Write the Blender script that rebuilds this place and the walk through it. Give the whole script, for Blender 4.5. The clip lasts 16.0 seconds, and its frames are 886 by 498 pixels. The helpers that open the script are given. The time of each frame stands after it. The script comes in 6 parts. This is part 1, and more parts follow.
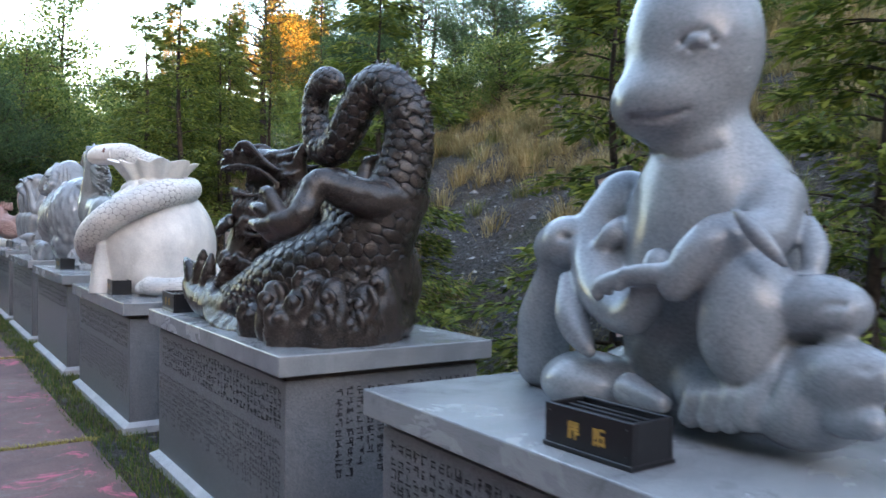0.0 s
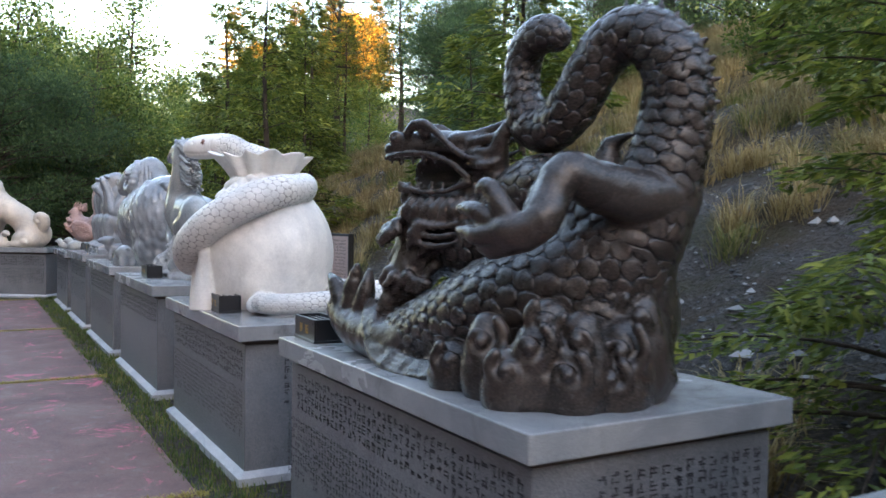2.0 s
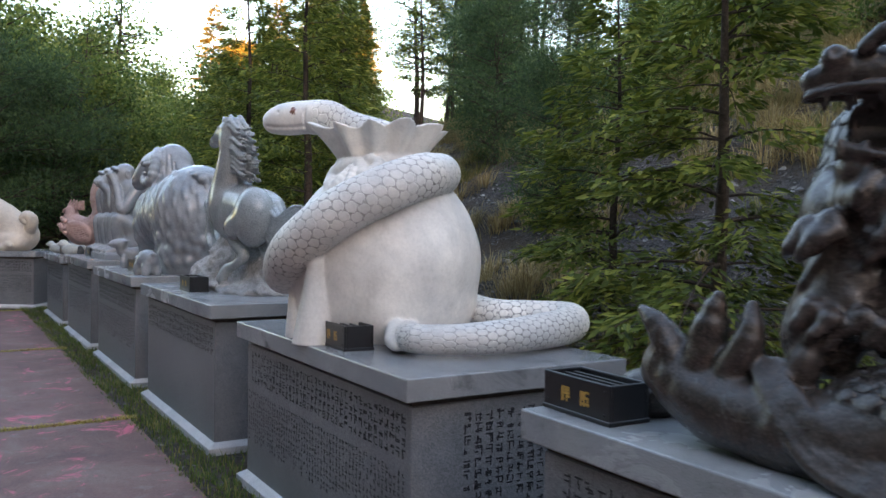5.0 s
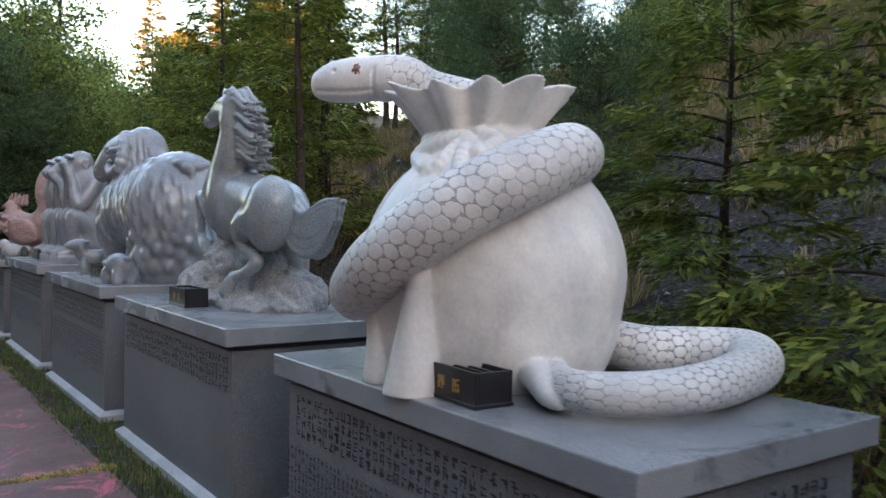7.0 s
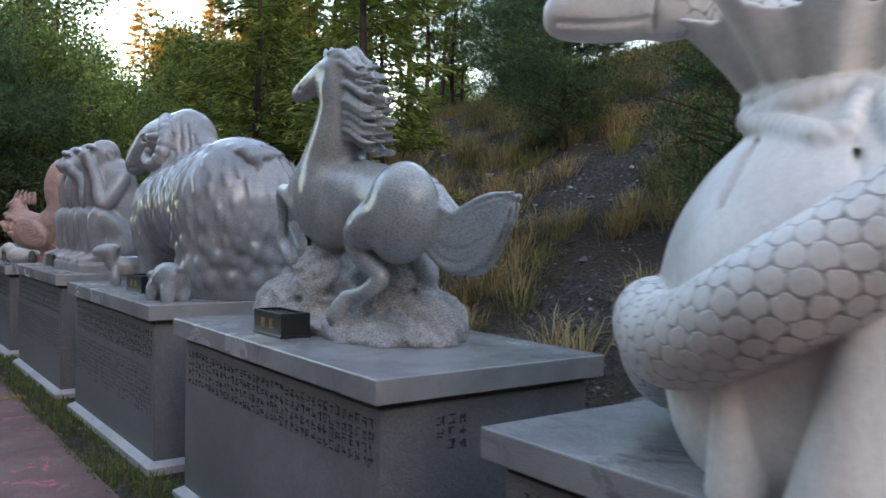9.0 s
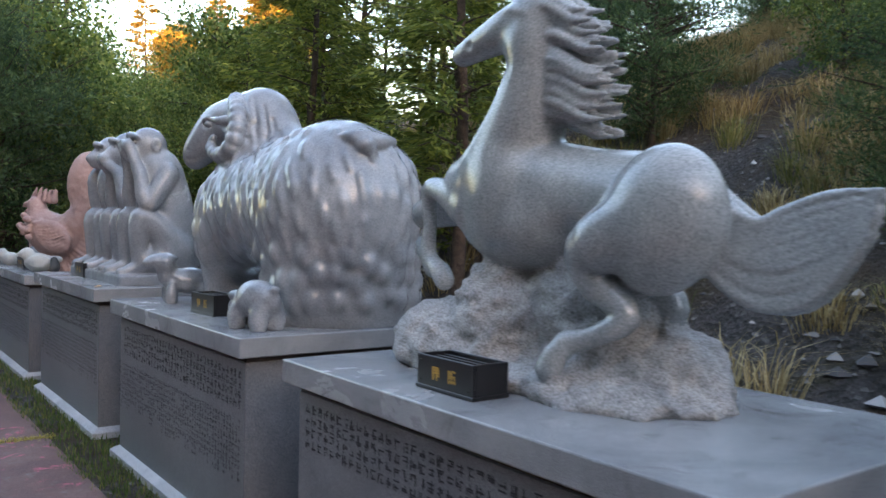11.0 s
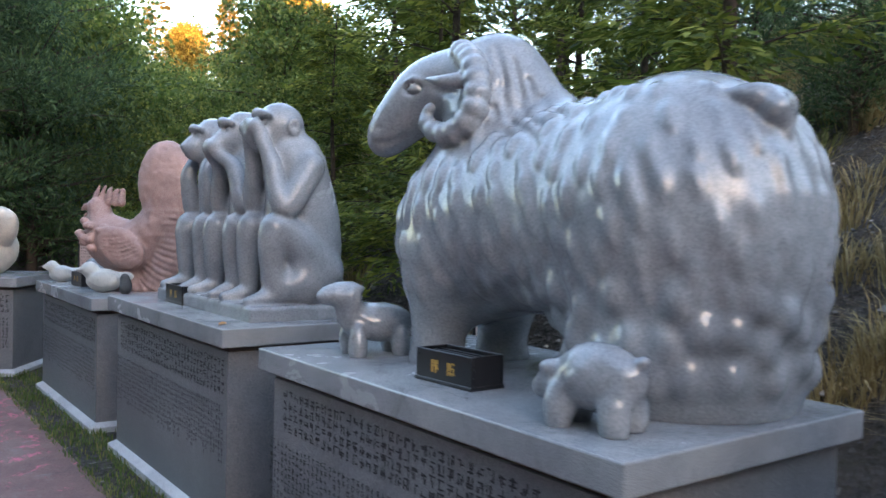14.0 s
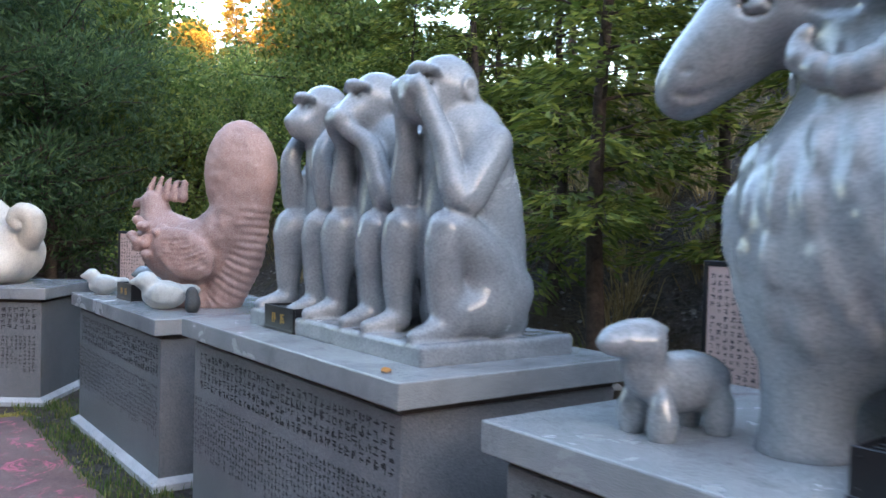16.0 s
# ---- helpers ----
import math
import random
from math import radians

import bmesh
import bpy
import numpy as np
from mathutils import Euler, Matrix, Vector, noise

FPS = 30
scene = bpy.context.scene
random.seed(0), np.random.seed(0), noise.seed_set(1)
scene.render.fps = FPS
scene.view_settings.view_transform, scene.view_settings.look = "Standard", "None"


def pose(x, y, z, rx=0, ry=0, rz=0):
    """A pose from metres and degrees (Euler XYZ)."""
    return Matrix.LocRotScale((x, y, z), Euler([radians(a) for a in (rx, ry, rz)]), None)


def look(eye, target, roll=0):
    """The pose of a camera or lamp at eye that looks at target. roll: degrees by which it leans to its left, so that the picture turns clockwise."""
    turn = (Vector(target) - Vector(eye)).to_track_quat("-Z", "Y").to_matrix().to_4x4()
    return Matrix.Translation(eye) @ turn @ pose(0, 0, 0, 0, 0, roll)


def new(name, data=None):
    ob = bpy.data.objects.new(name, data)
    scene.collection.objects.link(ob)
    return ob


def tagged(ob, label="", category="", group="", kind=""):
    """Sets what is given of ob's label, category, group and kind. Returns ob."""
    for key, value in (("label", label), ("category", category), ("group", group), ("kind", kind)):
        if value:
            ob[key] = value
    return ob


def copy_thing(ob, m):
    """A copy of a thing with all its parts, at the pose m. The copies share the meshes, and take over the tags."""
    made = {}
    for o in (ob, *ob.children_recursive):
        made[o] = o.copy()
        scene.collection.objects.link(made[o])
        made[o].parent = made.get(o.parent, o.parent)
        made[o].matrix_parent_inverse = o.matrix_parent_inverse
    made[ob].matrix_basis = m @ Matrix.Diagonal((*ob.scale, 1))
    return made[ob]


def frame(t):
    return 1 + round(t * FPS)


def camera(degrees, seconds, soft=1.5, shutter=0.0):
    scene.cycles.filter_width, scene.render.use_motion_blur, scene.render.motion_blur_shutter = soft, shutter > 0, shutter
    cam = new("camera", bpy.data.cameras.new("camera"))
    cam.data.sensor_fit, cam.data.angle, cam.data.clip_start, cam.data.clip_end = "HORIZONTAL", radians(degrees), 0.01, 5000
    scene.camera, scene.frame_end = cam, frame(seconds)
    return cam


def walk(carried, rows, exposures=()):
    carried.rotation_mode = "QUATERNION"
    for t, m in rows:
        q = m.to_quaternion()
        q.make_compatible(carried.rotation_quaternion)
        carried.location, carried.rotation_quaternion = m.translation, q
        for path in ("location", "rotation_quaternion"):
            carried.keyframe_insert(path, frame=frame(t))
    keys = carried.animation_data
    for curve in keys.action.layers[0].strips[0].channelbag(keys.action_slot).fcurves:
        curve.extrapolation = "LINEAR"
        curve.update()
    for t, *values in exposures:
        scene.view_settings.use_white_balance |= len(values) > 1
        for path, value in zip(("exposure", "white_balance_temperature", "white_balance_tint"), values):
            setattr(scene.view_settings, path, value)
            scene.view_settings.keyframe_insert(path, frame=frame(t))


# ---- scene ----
cam = camera(56.1, 16.0, shutter=0.5)
METRES, EYE, TILT, LEAN, TURN = 12.0, 1.595, -0.75, -0.495, -33.35
ROWS = [
    (0.0, 0.0, 0.0, 0.0, 0.01, -1.06, -0.34),
    (0.5, -0.0151, 0.0273, 0.0025, 1.13, -1.13, -0.24),
    (1.0, -0.0337, 0.0513, 0.0029, 2.77, -1.07, -0.29),
    (1.5, -0.0493, 0.0728, 0.003, 3.57, -1.03, -0.31),
    (2.0, -0.0678, 0.1011, 0.0032, 3.62, -1.09, -0.34),
    (2.5, -0.0854, 0.1223, 0.0027, 3.72, -1.02, -0.35),
    (3.0, -0.0986, 0.1454, 0.0015, 3.82, -1.03, -0.34),
    (3.5, -0.1184, 0.1733, 0.0015, 3.81, -1.06, -0.38),
    (4.0, -0.1389, 0.1943, 0.0018, 3.7, -1.0, -0.38),
    (6.5, -0.2271, 0.3152, 0.0036, -1.82, -0.95, -0.56),
    (7.0, -0.2413, 0.3419, 0.0038, -2.25, -0.99, -0.53),
    (7.5, -0.2544, 0.3683, 0.0046, -2.71, -1.01, -0.52),
    (8.0, -0.273, 0.3952, 0.0044, -2.87, -1.0, -0.59),
    (8.5, -0.2934, 0.4271, 0.0062, -3.05, -1.07, -0.57),
    (9.0, -0.3125, 0.4523, 0.0056, -3.03, -0.96, -0.57),
    (11.5, -0.3953, 0.5822, 0.0102, -3.29, -0.94, -0.76),
    (12.0, -0.413, 0.6069, 0.0121, -3.22, -0.93, -0.77),
    (12.5, -0.4295, 0.6335, 0.0149, -3.22, -0.94, -0.79),
    (13.0, -0.4483, 0.6539, 0.014, -3.11, -0.85, -0.77),
    (13.5, -0.4659, 0.6813, 0.0132, -3.1, -0.86, -0.78),
    (14.0, -0.4837, 0.7099, 0.0142, -3.1, -0.85, -0.83),
    (14.5, -0.5001, 0.7342, 0.014, -3.11, -0.84, -0.81),
    (15.0, -0.5167, 0.7664, 0.0163, -3.23, -0.9, -0.84),
    (15.5, -0.5383, 0.7953, 0.0158, -3.15, -0.83, -0.91),
    (16.0, -0.5559, 0.8273, 0.0149, -3.12, -0.82, -0.93),
]
walk(cam, [(t, pose(0, 0, EYE, TILT, LEAN, TURN) @ pose(METRES * x, METRES * y, METRES * z, 90 + pitch, roll, yaw)) for t, x, y, z, yaw, pitch, roll in ROWS],
     [(0.0, 4.0, 6150, 21), (2.5, 3.95, 6450, 22), (4.0, 3.75, 6500, 22), (7.0, 3.5, 6450, 22), (9.0, 3.5, 6450, 23), (12.5, 4.05, 6250, 22), (14.5, 4.05, 6050, 20), (16.0, 4.35, 5950, 19)])

# ---- light ----
SUN_ELEV, SUN_AZ = 4.5, 200.0   # the low sun stands behind the walker, off to the side
world = bpy.data.worlds.new("world")
scene.world = world
world.use_nodes = True
wt = world.node_tree
wt.nodes.clear()
w_out = wt.nodes.new("ShaderNodeOutputWorld")
w_bg = wt.nodes.new("ShaderNodeBackground")
w_sky = wt.nodes.new("ShaderNodeTexSky")
w_sky.sky_type = "NISHITA"
w_sky.sun_disc = False
w_sky.sun_elevation = radians(SUN_ELEV)
w_sky.sun_rotation = radians(SUN_AZ)
w_sky.air_density, w_sky.dust_density, w_sky.ozone_density = 1.0, 1.5, 1.0
w_bg.inputs["Strength"].default_value = 0.15
wt.links.new(w_sky.outputs["Color"], w_bg.inputs["Color"])
wt.links.new(w_bg.outputs["Background"], w_out.inputs["Surface"])
sun_data = bpy.data.lights.new("sun", "SUN")
sun_data.energy, sun_data.angle, sun_data.color = 2.0, radians(0.5), (1.0, 0.6, 0.22)
sun = new("sun", sun_data)
az = radians(SUN_AZ)
sun_to = Vector((math.sin(az) * math.cos(radians(SUN_ELEV)), math.cos(az) * math.cos(radians(SUN_ELEV)), math.sin(radians(SUN_ELEV))))
sun.matrix_world = look((0, 0, 30), Vector((0, 0, 30)) - sun_to)


# ---- materials ----
def mat(name, rough=0.8, metal=0.0, spec=0.5):
    m = bpy.data.materials.new(name)
    m.use_nodes = True
    b = m.node_tree.nodes["Principled BSDF"]
    b.inputs["Roughness"].default_value = rough
    b.inputs["Metallic"].default_value = metal
    b.inputs["Specular IOR Level"].default_value = spec
    return m, m.node_tree, b


def coords(nt, generated=False):
    c = nt.nodes.new("ShaderNodeTexCoord")
    return c.outputs["Object"]


def noise_tex(nt, vec, scale, detail=4.0, rough=0.6, distortion=0.0):
    n = nt.nodes.new("ShaderNodeTexNoise")
    n.inputs["Scale"].default_value, n.inputs["Detail"].default_value = scale, detail
    n.inputs["Roughness"].default_value, n.inputs["Distortion"].default_value = rough, distortion
    nt.links.new(vec, n.inputs["Vector"])
    return n.outputs["Fac"]


def voronoi(nt, vec, scale, feature="F1", out="Distance"):
    n = nt.nodes.new("ShaderNodeTexVoronoi")
    n.feature = feature
    n.inputs["Scale"].default_value = scale
    nt.links.new(vec, n.inputs["Vector"])
    return n.outputs[out]


def ramp(nt, fac, *stops):
    n = nt.nodes.new("ShaderNodeValToRGB")
    e = n.color_ramp.elements
    while len(e) < len(stops):
        e.new(0.5)
    for k, (p, c) in zip(e, stops):
        k.position = p
        k.color = (*c, 1) if len(c) == 3 else c
    nt.links.new(fac, n.inputs["Fac"])
    return n.outputs["Color"]


def mix(nt, fac, a, b, mode="MIX"):
    n = nt.nodes.new("ShaderNodeMix")
    n.data_type, n.blend_type = "RGBA", mode
    for key, v in (("Factor", fac), ("A", a), ("B", b)):
        socket = [i for i in n.inputs if i.name == key and i.enabled and (key == "Factor" and i.type == "VALUE" or key != "Factor" and i.type == "RGBA")][0]
        if isinstance(v, (int, float)):
            socket.default_value = v
        elif isinstance(v, tuple):
            socket.default_value = (*v, 1)
        else:
            nt.links.new(v, socket)
    return [o for o in n.outputs if o.type == "RGBA"][0]


def math_node(nt, op, a, b=None):
    n = nt.nodes.new("ShaderNodeMath")
    n.operation = op
    for k, v in enumerate((a, b)):
        if v is None:
            continue
        if isinstance(v, (int, float)):
            n.inputs[k].default_value = v
        else:
            nt.links.new(v, n.inputs[k])
    return n.outputs[0]


def bump(nt, b, height, strength=0.3, dist=0.01):
    n = nt.nodes.new("ShaderNodeBump")
    n.inputs["Strength"].default_value, n.inputs["Distance"].default_value = strength, dist
    nt.links.new(height, n.inputs["Height"])
    nt.links.new(n.outputs["Normal"], b.inputs["Normal"])


def granite(name, dark, mid, light, rough=0.45, grain=260.0, blotch=2.0, stain=(0.12, 0.12, 0.12), stain_amount=0.35, relief=0.15, spec=0.5, relief_scale=90.0):
    m, nt, b = mat(name, rough, 0.0, spec)
    co = coords(nt)
    speck = ramp(nt, noise_tex(nt, co, grain, 3, 0.7), (0.33, dark), (0.5, mid), (0.68, light))
    cloud = noise_tex(nt, co, blotch, 6, 0.65, 0.4)
    # Random mottling; its wide range also puts patches of reflection into the colour.
    tone = ramp(nt, cloud, (0.3, (0.62, 0.63, 0.65)), (0.7, (1.12, 1.11, 1.09)))
    c = mix(nt, 1.0, speck, tone, "MULTIPLY")
    st = ramp(nt, noise_tex(nt, co, blotch * 2.7, 8, 0.7, 0.8), (0.56, (0, 0, 0)), (0.72, (1, 1, 1)))
    c = mix(nt, math_node(nt, "MULTIPLY", st, stain_amount), c, stain)
    nt.links.new(c, b.inputs["Base Color"])
    r = math_node(nt, "ADD", math_node(nt, "MULTIPLY", cloud, 0.3), rough - 0.15)
    nt.links.new(r, b.inputs["Roughness"])
    bump(nt, b, math_node(nt, "ADD", noise_tex(nt, co, relief_scale, 5, 0.7), math_node(nt, "MULTIPLY", noise_tex(nt, co, 22.0, 4, 0.6), 1.6)), relief, 0.007)
    return m


M_SLAB = granite("slab granite", (0.14, 0.145, 0.155), (0.3, 0.305, 0.31), (0.46, 0.46, 0.46), 0.24, 300, 1.8, (0.07, 0.068, 0.066), 0.55)
M_BODY = granite("pedestal granite", (0.075, 0.08, 0.088), (0.175, 0.18, 0.188), (0.3, 0.3, 0.31), 0.33, 300, 1.6)
M_STAINED = granite("weather-stained slab granite", (0.12, 0.124, 0.132), (0.27, 0.274, 0.28), (0.42, 0.42, 0.42), 0.2, 300, 1.0, (0.03, 0.029, 0.028), 0.9)
M_PLINTH = granite("plinth granite", (0.3, 0.31, 0.33), (0.5, 0.5, 0.51), (0.62, 0.62, 0.62), 0.6, 280)
M_GREY = granite("statue grey granite", (0.225, 0.232, 0.245), (0.285, 0.293, 0.305), (0.345, 0.345, 0.355), 0.23, 110, 2.2, (0.15, 0.15, 0.155), 0.45, relief=0.03, spec=0.6)
M_SHEEP = granite("polished grey granite", (0.23, 0.238, 0.25), (0.29, 0.298, 0.31), (0.35, 0.35, 0.36), 0.16, 110, 2.4, (0.14, 0.14, 0.145), 0.5, relief=0.03, spec=0.7)
M_HORSE = granite("green grey granite", (0.22, 0.232, 0.234), (0.34, 0.352, 0.35), (0.46, 0.465, 0.46), 0.2, 130, 2.2, (0.16, 0.16, 0.155), 0.45, relief=0.04, spec=0.65)
M_DRAGON = granite("dark brown stone", (0.022, 0.016, 0.013), (0.046, 0.034, 0.028), (0.09, 0.068, 0.056), 0.27, 120, 2.5, (0.15, 0.115, 0.095), 0.45, 0.3)
M_WHITE = granite("white marble", (0.76, 0.72, 0.67), (0.82, 0.78, 0.73), (0.86, 0.82, 0.77), 0.42, 60, 1.6, (0.34, 0.31, 0.28), 0.22, 0.1)


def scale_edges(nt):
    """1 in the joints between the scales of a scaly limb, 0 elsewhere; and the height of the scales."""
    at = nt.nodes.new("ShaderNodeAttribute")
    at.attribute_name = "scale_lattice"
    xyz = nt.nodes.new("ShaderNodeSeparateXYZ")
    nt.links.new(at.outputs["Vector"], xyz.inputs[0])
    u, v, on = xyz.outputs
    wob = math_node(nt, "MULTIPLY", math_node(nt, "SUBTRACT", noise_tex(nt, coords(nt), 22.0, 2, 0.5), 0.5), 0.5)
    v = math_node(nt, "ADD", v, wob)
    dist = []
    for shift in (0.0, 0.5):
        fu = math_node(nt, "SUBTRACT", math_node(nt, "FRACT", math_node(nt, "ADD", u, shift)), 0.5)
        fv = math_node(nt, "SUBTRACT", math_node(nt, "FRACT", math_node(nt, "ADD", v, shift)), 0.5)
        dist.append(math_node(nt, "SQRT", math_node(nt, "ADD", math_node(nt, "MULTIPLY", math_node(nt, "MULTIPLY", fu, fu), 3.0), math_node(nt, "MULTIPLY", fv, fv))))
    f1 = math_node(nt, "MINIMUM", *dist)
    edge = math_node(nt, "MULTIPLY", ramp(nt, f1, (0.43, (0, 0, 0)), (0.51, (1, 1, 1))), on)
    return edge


def add_bump(nt, b, edge, strength, dist):
    """A second relief over the grain: the joints sunk."""
    old = b.inputs["Normal"].links[0].from_socket
    n = nt.nodes.new("ShaderNodeBump")
    n.invert = True
    n.inputs["Strength"].default_value, n.inputs["Distance"].default_value = strength, dist
    nt.links.new(edge, n.inputs["Height"])
    nt.links.new(old, n.inputs["Normal"])
    nt.links.new(n.outputs["Normal"], b.inputs["Normal"])


nt = M_DRAGON.node_tree
b = nt.nodes["Principled BSDF"]
was = b.inputs["Base Color"].links[0].from_socket
edge = scale_edges(nt)
# Groove darkness put into the colour along the dragon's scale joints.
nt.links.new(mix(nt, math_node(nt, "MULTIPLY", edge, 0.8), was, (0.008, 0.006, 0.005)), b.inputs["Base Color"])
add_bump(nt, b, edge, 0.6, 0.01)
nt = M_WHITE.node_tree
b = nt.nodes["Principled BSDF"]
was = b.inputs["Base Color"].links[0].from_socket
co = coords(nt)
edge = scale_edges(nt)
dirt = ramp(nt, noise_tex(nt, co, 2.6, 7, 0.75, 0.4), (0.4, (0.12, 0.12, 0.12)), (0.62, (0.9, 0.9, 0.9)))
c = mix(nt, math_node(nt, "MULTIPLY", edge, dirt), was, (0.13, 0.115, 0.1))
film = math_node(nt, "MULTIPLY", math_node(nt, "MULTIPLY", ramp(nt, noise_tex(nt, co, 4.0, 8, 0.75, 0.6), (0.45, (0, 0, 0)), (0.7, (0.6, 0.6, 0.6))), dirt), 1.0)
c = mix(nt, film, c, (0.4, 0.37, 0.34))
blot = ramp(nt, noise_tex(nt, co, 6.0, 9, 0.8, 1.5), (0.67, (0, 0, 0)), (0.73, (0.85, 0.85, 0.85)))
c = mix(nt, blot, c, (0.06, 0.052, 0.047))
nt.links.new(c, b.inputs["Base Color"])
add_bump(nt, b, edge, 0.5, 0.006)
M_PINK = granite("pink granite", (0.24, 0.13, 0.11), (0.42, 0.25, 0.21), (0.6, 0.46, 0.41), 0.55, 200, 2.0, (0.2, 0.12, 0.1), 0.4)
M_CREAM = granite("cream stone", (0.5, 0.42, 0.33), (0.66, 0.57, 0.47), (0.74, 0.66, 0.56), 0.6, 120, 2.0, (0.3, 0.24, 0.2), 0.3)

M_ROCK = granite("hewn rock", (0.2, 0.19, 0.18), (0.4, 0.385, 0.37), (0.58, 0.56, 0.54), 0.85, 120, 4.0, (0.3, 0.24, 0.22), 0.3, 0.8, 0.3, 60.0)
M_EYE = mat("red brown eye", 0.4)[0]
M_EYE.node_tree.nodes["Principled BSDF"].inputs["Base Color"].default_value = (0.2, 0.07, 0.04, 1)


def link_mesh(name, verts, faces, material, parent=None, smooth=False):
    me = bpy.data.meshes.new(name)
    me.from_pydata(verts, [], faces)
    if smooth:
        me.polygons.foreach_set("use_smooth", [True] * len(me.polygons))
    me.materials.append(material)
    ob = new(name, me)
    ob.parent = parent
    return ob


def part(name, bm, material, parent=None, label=""):
    me = bpy.data.meshes.new(name)
    bm.to_mesh(me)
    bm.free()
    me.materials.append(material)
    ob = new(name, me)
    ob.parent = parent
    if label:
        tagged(ob, label)
    return ob


def box(bm, x0, y0, z0, x1, y1, z1, bevel=0.0, segments=2):
    r = bmesh.ops.create_cube(bm, size=1)
    vs = r["verts"]
    bmesh.ops.scale(bm, vec=(x1 - x0, y1 - y0, z1 - z0), verts=vs)
    bmesh.ops.translate(bm, vec=((x0 + x1) / 2, (y0 + y1) / 2, (z0 + z1) / 2), verts=vs)
    if bevel:
        es = list({e for v in vs for e in v.link_edges})
        bmesh.ops.bevel(bm, geom=es, offset=bevel, segments=segments, affect="EDGES", profile=0.5)
    return bm


def empty(name, x, y, z, rz=0.0):
    ob = new(name)
    ob.matrix_world = pose(x, y, z, 0, 0, rz)
    return ob

# ---- sculpting: a field of blended solids turned into one smooth mesh ----
def spline(points, step=0.03):
    """Points (x, y, z, r) of a smooth curve through the given ones."""
    p = np.array(points, float)
    ext = np.vstack([2 * p[0] - p[1], p, 2 * p[-1] - p[-2]])
    out = []
    for i in range(1, len(ext) - 2):
        a, b, c, d = ext[i - 1:i + 3]
        n = max(2, int(np.linalg.norm(c[:3] - b[:3]) / step))
        for t in np.arange(n) / n:
            out.append(0.5 * (2 * b + (c - a) * t + (2 * a - 5 * b + 4 * c - d) * t * t + (3 * b - a - 3 * c + d) * t ** 3))
    out.append(p[-1])
    out = np.array(out)
    out[:, 3] = np.maximum(out[:, 3], 0.008)
    return out


